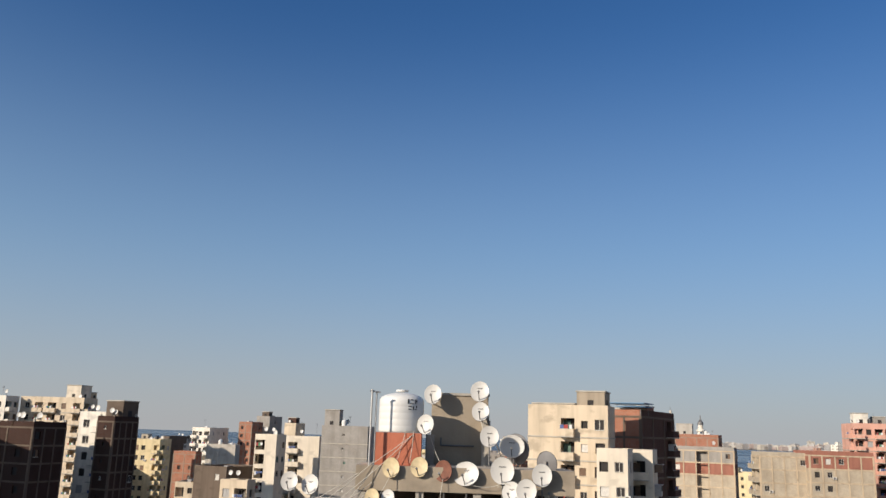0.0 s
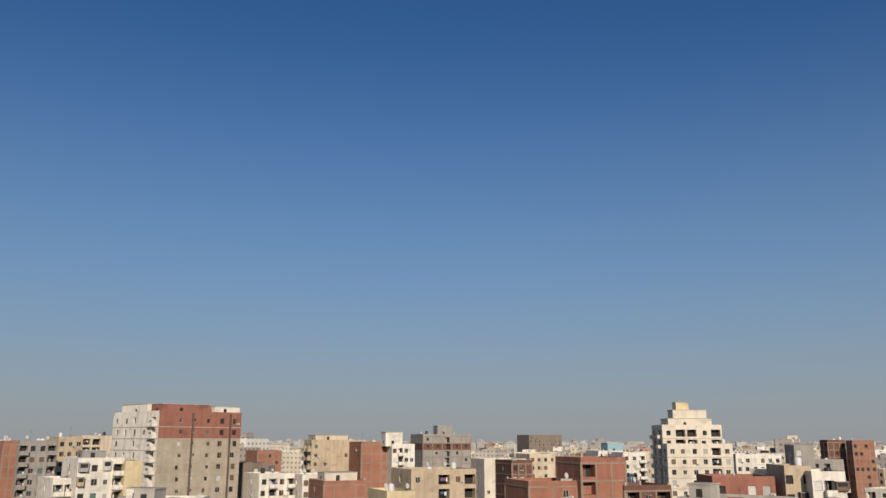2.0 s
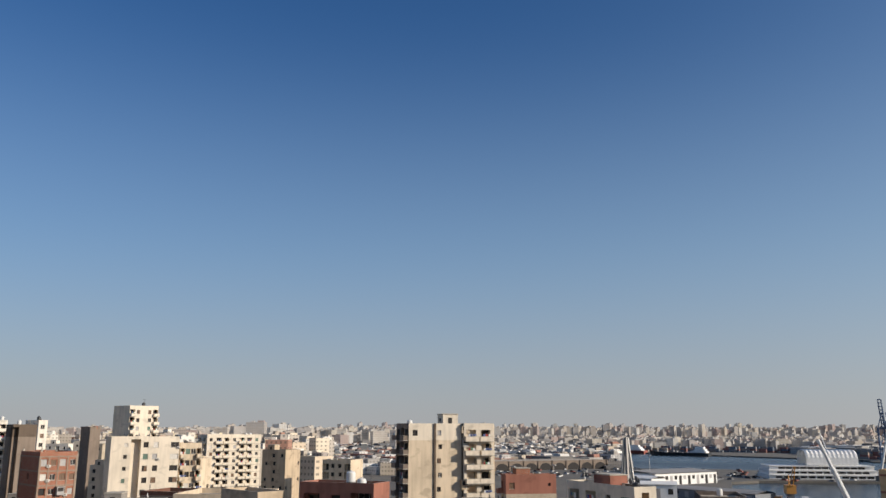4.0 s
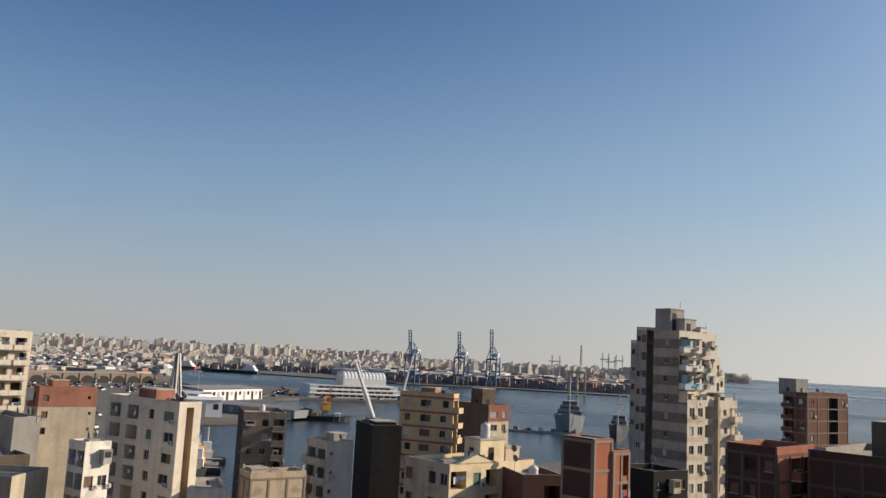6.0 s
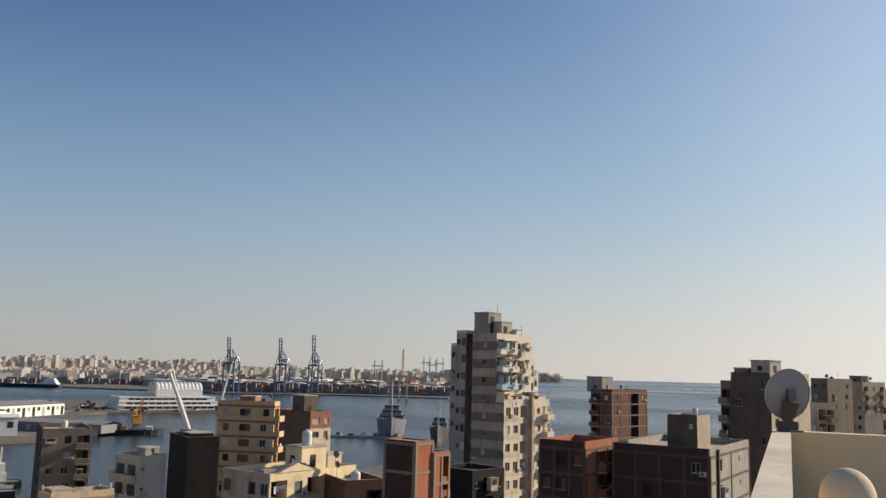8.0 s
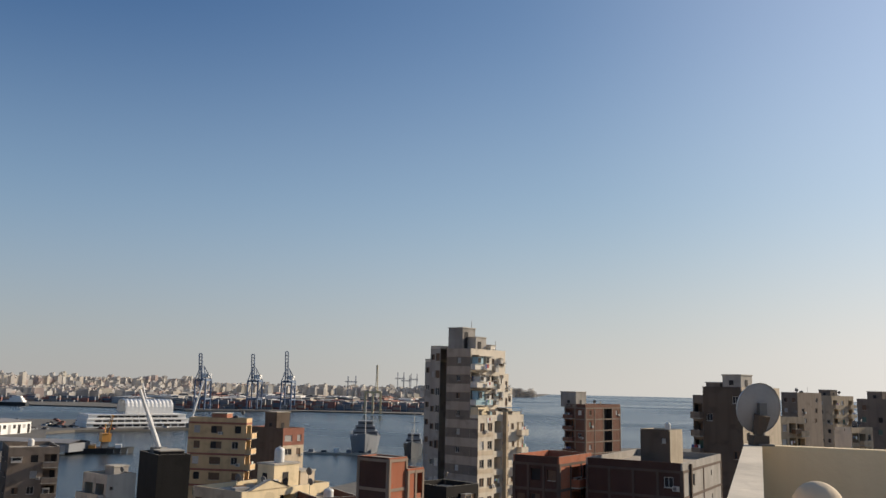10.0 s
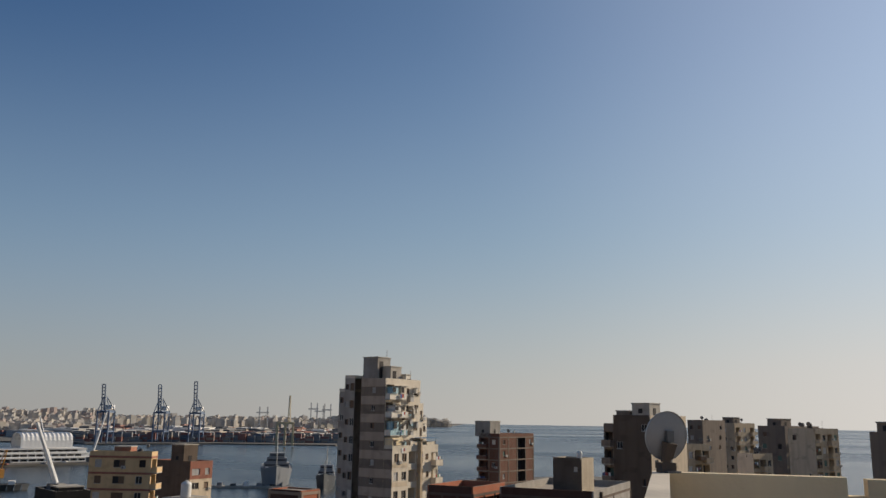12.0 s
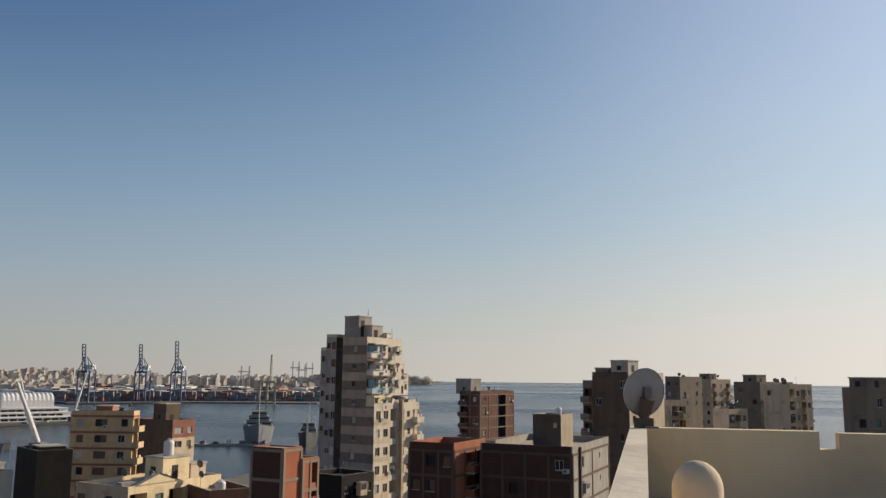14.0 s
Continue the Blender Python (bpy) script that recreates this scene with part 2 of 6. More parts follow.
# ---------------------------------------------------------------- building kit
class Kit:
    """Gathers quads with materials into one mesh."""

    def __init__(self):
        self.v, self.f, self.m, self.mats = [], [], [], []

    def slot(self, key):
        if key not in self.mats:
            self.mats.append(key)
        return self.mats.index(key)

    def quad(self, pts, key):
        i = len(self.v)
        self.v.extend(pts)
        self.f.append(tuple(range(i, i + len(pts))))
        self.m.append(self.slot(key))

    def box(self, x0, y0, z0, x1, y1, z1, key, top=None):
        p = [(x, y, z) for z in (z0, z1) for x, y in ((x0, y0), (x1, y0), (x1, y1), (x0, y1))]
        for q in ((3, 2, 1, 0), (0, 1, 5, 4), (1, 2, 6, 5), (2, 3, 7, 6), (3, 0, 4, 7)):
            self.quad([p[i] for i in q], key)
        self.quad([p[i] for i in (4, 5, 6, 7)], top or key)

    def tube(self, a, b, r, key, sides=6, r2=None):
        a, b = Vector(a), Vector(b)
        d = (b - a).normalized()
        u = d.cross(Vector((0, 0, 1)) if abs(d.z) < 0.9 else Vector((1, 0, 0))).normalized()
        k = d.cross(u)
        r2 = r if r2 is None else r2
        ring = [[p + (u * math.cos(2 * math.pi * i / sides) + k * math.sin(2 * math.pi * i / sides)) * rr for i in range(sides)] for p, rr in ((a, r), (b, r2))]
        for i in range(sides):
            j = (i + 1) % sides
            self.quad([ring[0][j], ring[0][i], ring[1][i], ring[1][j]], key)
        self.quad(ring[0], key)
        self.quad(ring[1][::-1], key)

    def lathe(self, profile, key, sides=20, origin=(0, 0, 0)):
        ox, oy, oz = origin
        for (r0, z0), (r1, z1) in zip(profile, profile[1:]):
            for i in range(sides):
                a, b = 2 * math.pi * i / sides, 2 * math.pi * (i + 1) / sides
                self.quad([(ox + r0 * math.cos(a), oy + r0 * math.sin(a), oz + z0), (ox + r0 * math.cos(b), oy + r0 * math.sin(b), oz + z0),
                           (ox + r1 * math.cos(b), oy + r1 * math.sin(b), oz + z1), (ox + r1 * math.cos(a), oy + r1 * math.sin(a), oz + z1)], key)

    def mesh(self, name, weld=False):
        me = bpy.data.meshes.new(name)
        me.from_pydata([tuple(p) for p in self.v], [], self.f)
        for key in self.mats:
            me.materials.append(M[key])
        me.polygons.foreach_set("material_index", self.m)
        me.update()
        if weld:
            bm = bmesh.new()
            bm.from_mesh(me)
            bmesh.ops.remove_doubles(bm, verts=bm.verts, dist=0.001)
            bm.to_mesh(me)
            bm.free()
        return me


def part(name, me, parent, label="", m=None):
    ob = new(name, me)
    ob.parent = parent
    if m is not None:
        ob.matrix_basis = m
    return tagged(ob, label)


def thing(name, label, category, m, group="", kind=""):
    ob = new(name)
    ob.empty_display_size = 0.5
    ob.matrix_basis = m
    return tagged(ob, label, category, group, kind)


SHARED = {}


def shared(key, build):
    if key not in SHARED:
        SHARED[key] = build()
    return SHARED[key]


def relief(k, xs, zs, cell):
    """A stepped panel seen from -y: cell(i, j) gives each field's depth and material."""
    got = [[cell(i, j) for j in range(len(zs) - 1)] for i in range(len(xs) - 1)]
    for i in range(len(xs) - 1):
        for j in range(len(zs) - 1):
            y, key = got[i][j]
            k.quad([(xs[i], y, zs[j]), (xs[i + 1], y, zs[j]), (xs[i + 1], y, zs[j + 1]), (xs[i], y, zs[j + 1])], key)
            if i + 1 < len(xs) - 1 and got[i + 1][j][0] != y:
                o = got[i + 1][j][0]
                k.quad([(xs[i + 1], y, zs[j]), (xs[i + 1], o, zs[j]), (xs[i + 1], o, zs[j + 1]), (xs[i + 1], y, zs[j + 1])], key)
            if j + 1 < len(zs) - 1 and got[i][j + 1][0] != y:
                o = got[i][j + 1][0]
                k.quad([(xs[i], y, zs[j + 1]), (xs[i + 1], y, zs[j + 1]), (xs[i + 1], o, zs[j + 1]), (xs[i], o, zs[j + 1])], key)
            for edge, p, q in ((i == 0, 0, 0), (i == len(xs) - 2, 1, 1)):
                if edge:
                    x = xs[i + p]
                    pts = [(x, 0.09, zs[j]), (x, y, zs[j]), (x, y, zs[j + 1]), (x, 0.09, zs[j + 1])]
                    k.quad(pts if p == 0 else pts[::-1], key)


def window_mesh(wd, ht, look_of):
    """A window set in its reveal: frame, dark glass or shutters, and a sill; its foot is at z 0, its middle at x 0."""
    k = Kit()
    h, t = wd / 2, 0.06
    key = {"glass": "frame_white", "brown": "shutter_brown", "green": "shutter_green", "grey": "shutter_grey", "ajar": "shutter_brown", "white": "frame_white"}[look_of]
    xs = [-h, -h + t, -0.03, 0.03, h - t, h]
    n = 2 if look_of in ("glass", "ajar") else max(3, int(ht / 0.22))
    zs = [-0.07, 0.0, t] + [t + (ht - 2 * t) * (i + 1) / n for i in range(n)] + [ht]

    def cell(i, j):
        if j == 0:
            return -0.2, "concrete"
        if i in (0, 2, 4) or j == 1 or j == len(zs) - 2:
            return 0.0, key
        if look_of == "glass" or look_of == "ajar" and i == 1:
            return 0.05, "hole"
        return (0.02 if j % 2 else 0.035), key

    relief(k, xs, zs, cell)
    return k.mesh("window", True)


def balcony_mesh(wd, key, rail, deep=1.15):
    k = Kit()
    h = wd / 2
    k.box(-h, -deep, -0.16, h, 0, 0, "concrete")
    if rail:
        k.box(-h, -deep, 0.92, h, -deep + 0.06, 0.98, "steel")
        for s in (-h, h - 0.05):
            k.box(s, -deep + 0.06, 0.92, s + 0.05, 0, 0.98, "steel")
        n = int(wd / 0.18)
        for i in range(n + 1):
            x = -h + 0.03 + (wd - 0.06) * i / n
            k.box(x - 0.012, -deep + 0.02, 0, x + 0.012, -deep + 0.045, 0.92, "steel")
    else:
        k.box(-h, -deep, 0, h, -deep + 0.1, 0.95, key)
        k.box(-h, -deep + 0.1, 0, -h + 0.1, 0, 0.95, key)
        k.box(h - 0.1, -deep + 0.1, 0, h, 0, 0.95, key)
        k.box(-h - 0.03, -deep - 0.03, 0.95, h + 0.03, -deep + 0.13, 1.0, "concrete")
    return k.mesh("balcony")


def laundry_mesh(wd, seed):
    r = random.Random(seed)
    k = Kit()
    k.tube((-wd / 2, 0, 0), (wd / 2, 0, 0), 0.01, "cable", 4)
    x = -wd / 2 + 0.1
    while x < wd / 2 - 0.4:
        b = r.uniform(0.25, 0.55)
        z = r.uniform(0.4, 0.9)
        key = r.choice(("cloth_white", "cloth_white", "cloth_red", "cloth_blue", "green"))
        k.box(x, -0.015, -z, x + b, 0.015, 0.0, key)
        x += b + r.uniform(0.03, 0.2)
    return k.mesh("laundry")


def ac_mesh():
    k = Kit()
    k.box(-0.4, -0.32, 0, 0.4, 0, 0.55, "frame_white")
    k.box(-0.3, -0.335, 0.08, 0.1, -0.322, 0.47, "steel")
    k.box(-0.36, -0.3, -0.06, -0.3, 0, 0, "steel")
    k.box(0.3, -0.3, -0.06, 0.36, 0, 0, "steel")
    return k.mesh("air_conditioner")


# openings by the letter of a bay: width, height, sill, depth of the recess
OPEN = {"w": (1.3, 1.4, 0.9, 0.3), "W": (2.3, 1.35, 0.9, 0.3), "s": (0.55, 0.6, 1.5, 0.25), "b": (2.3, 2.4, 0.02, 1.3), "r": (1.15, 1.25, 0.95, 0.28),
        "v": (2.9, 2.1, 0.5, 1.9), "q": (0.9, 1.0, 1.1, 0.3), "p": (1.15, 1.25, 0.95, 0.28), "d": (0, 0, 0, 0), "B": (2.6, 2.3, 0.02, 1.0), "c": (1.15, 1.25, 0.95, 0.28)}


def facade(k, to, length, height, fl, pattern, bands, rng, frame_on, found, kf, fkey, groove=""):
    """Lays one wall face into kit k. to maps (along, out, up) to the building's axes; found collects its openings."""
    nb = len(pattern)
    bw = length / nb
    nf = max(1, int(height // fl))
    base, gkey = height - nf * fl, groove
    if base > 0.01:
        k.quad([to(0, 0, 0), to(length, 0, 0), to(length, 0, base), to(0, 0, base)], bands(99))
    for fi in range(nf):
        z0, level = base + fi * fl, nf - 1 - fi
        key = bands(level)
        for bi, ch in enumerate(pattern):
            a0, a1, z1 = bi * bw, (bi + 1) * bw, z0 + fl
            hole = ch in OPEN and ch != "d"
            if ch in "rp":
                hole = rng.random() < (0.45 if ch == "r" else 0.22)
            if ch == "d":
                for q in (((a0, 0), (a0, -1.6)), ((a0, -1.6), (a1, -1.6)), ((a1, -1.6), (a1, 0))):
                    (p, o), (p2, o2) = q
                    k.quad([to(p, o, z0), to(p2, o2, z0), to(p2, o2, z1), to(p, o, z1)], gkey or key)
                continue
            if not hole:
                k.quad([to(a0, 0, z0), to(a1, 0, z0), to(a1, 0, z1), to(a0, 0, z1)], key)
                continue
            wd, ht, sill, deep = OPEN[ch]
            wd, ht = min(wd, bw * 0.86), min(ht, fl - sill - 0.25)
            shift = rng.uniform(-0.12, 0.12) * (bw - wd)
            o0, u0 = (a0 + a1) / 2 - wd / 2 + shift, z0 + sill
            o1, u1 = o0 + wd, u0 + ht
            for p0, p1, q0, q1 in ((a0, o0, z0, z1), (o1, a1, z0, z1), (o0, o1, z0, u0), (o0, o1, u1, z1)):
                k.quad([to(p0, 0, q0), to(p1, 0, q0), to(p1, 0, q1), to(p0, 0, q1)], key)
            k.quad([to(o0, 0, u0), to(o0, -deep, u0), to(o0, -deep, u1), to(o0, 0, u1)], key)
            k.quad([to(o1, -deep, u0), to(o1, 0, u0), to(o1, 0, u1), to(o1, -deep, u1)], key)
            k.quad([to(o0, -deep, u1), to(o1, -deep, u1), to(o1, 0, u1), to(o0, 0, u1)], key)
            k.quad([to(o0, 0, u0), to(o1, 0, u0), to(o1, -deep, u0), to(o0, -deep, u0)], key)
            om = o0 + wd * (0.0 if deep < 0.5 else rng.choice((0.0, 0.15, 0.3) if ch == "v" else (0.3, 0.45, 0.6)))
            if deep > 0.5:
                k.quad([to(o0, -deep, u0), to(om, -deep, u0), to(om, -deep, u1), to(o0, -deep, u1)], key)
            # the unlit room behind is only this near-black sheet
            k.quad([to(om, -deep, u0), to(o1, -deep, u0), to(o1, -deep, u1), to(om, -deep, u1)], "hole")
            found.append((ch, (o0 + o1) / 2, u0, wd, ht, deep, level, key, bw))
    if frame_on:
        t = 0.07
        for fi in range(nf + 1):
            z = base + fi * fl
            z_lo, z_hi = max(0, z - 0.32), z - (0.02 if fi == nf else 0.0)
            pts = [(0, z_lo), (length, z_lo), (length, z_hi), (0, z_hi)]
            kf.quad([to(a, t, u) for a, u in pts], fkey)
            kf.quad([to(0, 0, z_lo), to(length, 0, z_lo), to(length, t, z_lo), to(0, t, z_lo)], fkey)
            kf.quad([to(0, t, z_hi), to(length, t, z_hi), to(length, 0, z_hi), to(0, 0, z_hi)], fkey)
        for bi in range(nb + 1):
            a = min(max(bi * bw, 0.15), length - 0.15)
            kf.quad([to(a - 0.15, t + 0.015, 0), to(a + 0.15, t + 0.015, 0), to(a + 0.15, t + 0.015, height), to(a - 0.15, t + 0.015, height)], fkey)
            for s in (-0.15, 0.15):
                pts = [to(a + s, 0, 0), to(a + s, t + 0.015, 0), to(a + s, t + 0.015, height), to(a + s, 0, height)]
                kf.quad(pts if s > 0 else pts[::-1], fkey)


def apartment(x, y, yaw, wd, dp, ht, wall, front, side, other="p..p", bands=(), frame_on=False, fl=3.0, ledge=False, boxes=(), label="", group="", detail=True, seed=0,
              parapet=0.85, rail=False, far="", clutter=3, belt=None, frame_key="frame_tan", side_key="", pipes=(), jumble=0, groove="", gable=None, belt_side=None):
    """A block whose near corner stands at (x, y): its front runs along local x, its flank along local y.
    bands: (storeys from the top, material) in order; boxes: rooms on the roof as (x, y, width, depth, height, material)."""
    rng = random.Random(seed * 7919 + int(wd * 100))
    home = thing("apartment_building", label or LOOKS[wall], "building", pose(x, y, 0, 0, 0, yaw), group)

    def band(level):
        for n, key in bands:
            if level < n:
                return key
        return wall

    k, kf = Kit(), Kit()
    found = {"front": [], "side": [], "back": [], "far": []}
    facade(k, lambda a, o, u: (a, -o, u), wd, ht, fl, front, band, rng, frame_on, found["front"], kf, frame_key, groove)
    # side_key is often a darker skin that holds the flank's shade
    facade(k, lambda a, o, u: (-o, dp - a, u), dp, ht, fl, side, (lambda level: side_key) if side_key else band, rng, frame_on, found["side"], kf, frame_key, groove)
    facade(k, lambda a, o, u: (wd + o, a, u), dp, ht, fl, far or other, band, rng, frame_on, found["far"], kf, frame_key)
    facade(k, lambda a, o, u: (wd - a, dp + o, u), wd, ht, fl, other, band, rng, frame_on, found["back"], kf, frame_key)
    part("wall", k.mesh("wall", True), home)
    if frame_on:
        part("concrete_frame", kf.mesh("concrete_frame"), home)
    k = Kit()
    top = band(0)
    k.quad([(0.2, 0.2, ht), (wd - 0.2, 0.2, ht), (wd - 0.2, dp - 0.2, ht), (0.2, dp - 0.2, ht)], "roof")
    k.box(0, 0, ht, wd, 0.2, ht + parapet, top, "concrete")
    k.box(0, dp - 0.2, ht, wd, dp, ht + parapet, top, "concrete")
    k.box(0, 0.2, ht, 0.2, dp - 0.2, ht + parapet, side_key or top, side_key or "concrete")
    k.box(wd - 0.2, 0.2, ht, wd, dp - 0.2, ht + parapet, top, "concrete")
    part("roof", k.mesh("roof"), home)
    for bx, by, bw, bd, bh, key in boxes:
        k = Kit()
        z = ht + 0.01
        k.box(bx, by, z, bx + bw, by + bd, z + bh, key, "roof")
        k.box(bx - 0.12, by - 0.12, z + bh, bx + bw + 0.12, by + bd + 0.12, z + bh + 0.18, "concrete")
        if bh > 2.0:
            k.box(bx + bw * 0.35, by - 0.06, z, bx + bw * 0.35 + min(0.9, bw * 0.4), by - 0.002, z + 1.9, "hole")
            k.box(bx - 0.05, by + bd * 0.4, z + 1.0, bx - 0.002, by + bd * 0.4 + min(0.8, bd * 0.3), z + 1.8, "hole")
        part("roof_room", k.mesh("roof_room"), home)
    if ledge:
        nf = int(ht // fl)
        for i in range(min(nf, 10)):
            z = ht - i * fl
            if i == 0:
                continue
            me = shared(("ledge", round(wd, 2), round(dp, 2)), lambda: ledge_mesh(wd, dp))
            part("ledge", me, home, "", Matrix.Translation((0, 0, z)))
    spots = [o for o in found["front"] if o[6] < 8]
    for i in range(jumble if spots else 0):
        ch, a, u, ow, oh, deep, level, key, bw = rng.choice(spots)
        k = Kit()
        sw, sd, sh = rng.uniform(0.5, 1.0), rng.uniform(0.35, 1.1), rng.uniform(0.5, 2.1)
        skin = rng.choice(("frame_white", "cyan", "green", "shutter_brown", "shutter_grey", "cloth_white", "tan") if jumble > 8 else ("frame_white", "shutter_brown", "shutter_grey", "tan", "beige"))
        k.box(-sw, -sd, 0, sw, -0.01, sh, skin)
        if sh > 1.0:
            k.box(-sw * 0.8, -sd - 0.03, sh * 0.45, sw * 0.8, -sd - 0.004, sh * 0.9, "hole")
        box = part("balcony_enclosure", k.mesh("balcony_enclosure"), home, "patched-on balcony enclosure", pose(a + rng.uniform(-0.6, 0.6), 0, u))
        k = Kit()
        k.box(-sw - 0.1, -sd - 0.15, sh + 0.004, sw + 0.1, -0.01, sh + 0.05, "shutter_grey")
        part("tin_hood", k.mesh("tin_hood"), box, "grey sheet hood")
    if gable:
        ga, gb, gh = gable
        k = Kit()
        z, gm = ht + parapet, (gable[0] + gable[1]) / 2
        for o in (-0.12, 0.3):
            k.quad([(ga, o, z), (gm, o, z), (gm, o, z + gh), (ga, o, z + 0.02)], wall)
            k.quad([(gm, o, z), (gb, o, z), (gb, o, z + 0.02), (gm, o, z + gh)], wall)
        k.quad([(ga - 0.2, -0.25, z), (gm, -0.25, z + gh + 0.1), (gm, 0.4, z + gh + 0.1), (ga - 0.2, 0.4, z)], "concrete")
        k.quad([(gm, -0.25, z + gh + 0.1), (gb + 0.2, -0.25, z), (gb + 0.2, 0.4, z), (gm, 0.4, z + gh + 0.1)], "concrete")
        part("pediment", k.mesh("pediment"), home, "low plastered pediment")
    if frame_on and detail and clutter and math.hypot(x, y) < 260:
        for sx in (0.25, wd - 0.55):
            for sy in (0.25, dp - 0.55):
                hh = rng.uniform(0.9, 1.6)
                k = Kit()
                k.box(sx, sy, ht, sx + 0.3, sy + 0.3, ht + hh, "concrete")
                for q in (0.06, 0.24):
                    k.tube((sx + q, sy + q, ht + hh), (sx + q, sy + q, ht + hh + 0.6), 0.015, "steel", 4)
                part("column_stub", k.mesh("column_stub"), home, "column stub with starter bars")
    for px in pipes:
        k = Kit()
        k.box(px - 0.22, -0.3, ht - 26, px + 0.22, -0.01, ht + 0.6, "brown")
        part("drain_pipe", k.mesh("drain_pipe"), home, "dark drain pipe")
    if belt:
        bh, bkey = belt
        for i in range(min(int(ht // fl), 11)):
            me = shared(("belt", round(wd, 2), round(dp, 2), bh, bkey), lambda: belt_mesh(wd, dp, bh, bkey, belt_side))
            part("belt", me, home, "painted storey band", Matrix.Translation((0, 0, ht - i * fl)))
    if detail:
        faces = (("front", lambda a, u, o: pose(a, o, u)), ("side", lambda a, u, o: pose(o, dp - a, u, 0, 0, -90)), ("far", lambda a, u, o: pose(wd - o, a, u, 0, 0, 90)))
        for name, put in faces:
            for ch, a, u, ow, oh, deep, level, key, bw in found[name]:
                if level > 9:
                    continue
                if ch in "bBv":
                    wide = min(bw * 0.92, ow + 0.9)
                    if ch != "v":
                        me = shared(("balcony", round(wide, 1), key, rail), lambda: balcony_mesh(round(wide, 1), key, rail))
                        part("balcony", me, home, "", put(a, u, 0))
                    if rng.random() < 0.5:
                        i = rng.randrange(5)
                        me = shared(("laundry", i), lambda: laundry_mesh(1.9, i))
                        part("laundry", me, home, "washing on a line", put(a, u + 1.5, -1.0 if ch != "v" else -0.05))
                    if math.hypot(x, y) > 180:
                        continue
                    kind = rng.choice(("brown", "ajar", "glass", "green"))
                    me = shared(("door", round(ow * 0.55, 1), kind), lambda: window_mesh(round(ow * 0.55, 1), 2.1, kind))
                    part("balcony_door", me, home, "", put(a - ow * 0.15, u + 0.02, deep - 0.1))
                elif rng.random() < 0.72:
                    kind = rng.choice(("glass", "glass", "glass", "glass", "ajar", "ajar", "brown", "brown", "grey", "white", "green"))
                    me = shared(("window", round(ow, 1), round(oh, 1), kind), lambda: window_mesh(round(ow, 1), round(oh, 1), kind))
                    part("window", me, home, "", put(a, u + (oh - round(oh, 1)) / 2 + 0.005, 0.12))
                    if ch in "wcrW" and rng.random() < 0.22:
                        part("air_conditioner", shared("ac", ac_mesh), home, "white outdoor unit", put(a + 0.9, u - 0.3, 0))
    ROOFS.append((x, y, yaw, wd, dp, ht, [b[:4] for b in boxes], clutter, seed))
    return home


def belt_mesh(wd, dp, h, key, flank=None):
    k = Kit()
    t = 0.04
    k.box(-t, -t, -h, wd + t, -0.003, 0, key)
    share, skey = flank or (1.0, key)
    k.box(-t, -0.003, -h, -0.003, dp * share, 0, skey)
    k.box(wd + 0.003, -0.003, -h, wd + t, dp + t, 0, key)
    return k.mesh("belt", True)


def ledge_mesh(wd, dp):
    k = Kit()
    t = 0.09
    k.box(-t, -t, -0.2, wd + t, -0.005, 0, "concrete")
    k.box(-t, -0.005, -0.2, -0.005, dp + t, 0, "concrete")
    k.box(wd + 0.005, -0.005, -0.2, wd + t, dp + t, 0, "concrete")
    return k.mesh("ledge")


ROOFS = []
LOOKS = {
    "cream": "cream plastered apartment block with stained upper storeys", "beige": "beige plastered apartment block with weathered walls",
    "warm_cream": "warm cream plastered apartment house with a pediment", "tan": "tan rendered apartment block with bare party wall", "white": "whitewashed apartment block with balconies and washing",
    "yellow": "yellow plastered apartment block with small windows", "orange": "ochre plastered apartment block with dark floor lines",
    "pink": "salmon painted apartment block with white balconies", "grey": "grey cement rendered apartment block, unpainted",
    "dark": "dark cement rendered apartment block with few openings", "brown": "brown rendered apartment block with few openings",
    "brick": "unfinished red brick apartment block with concrete frame", "brick_dark": "weathered dark brick apartment block with concrete frame",
    "brick_red": "unfinished bright red brick block with concrete frame", "brick_mid": "sooty brick apartment block with concrete frame",
    "soot": "soot-dark rendered apartment block with ragged top", "brick_black": "smoke-dark brick apartment block with concrete frame",
    "redpaint": "low red painted house with concrete roof", "block": "bare limestone block apartment building with few windows",
    "greyblock": "bare cement block apartment building with few windows", "concrete": "bare concrete apartment block, unfinished", "taupe": "taupe rendered slab block far off in the town",
}

# ---------------------------------------------------------------- ground and water
def polar(az, d, z=0.0):
    return (-math.sin(radians(az)) * d, math.cos(radians(az)) * d, z)


def soil_material():
    m, n, l, b = nodes_of("dusty_town_ground")
    c = coords(n)
    out = mixer(n, l, "MIX", noise_at(n, l, c, 0.02), (0.11, 0.10, 0.085), (0.17, 0.15, 0.12))
    out = mixer(n, l, "MIX", noise_at(n, l, c, 0.4, (1, 1, 1), 6, 0.45, 0.7), out, (0.09, 0.085, 0.08))
    l.new(out, b.inputs["Base Color"])
    b.inputs["Roughness"].default_value = 0.95
    return m


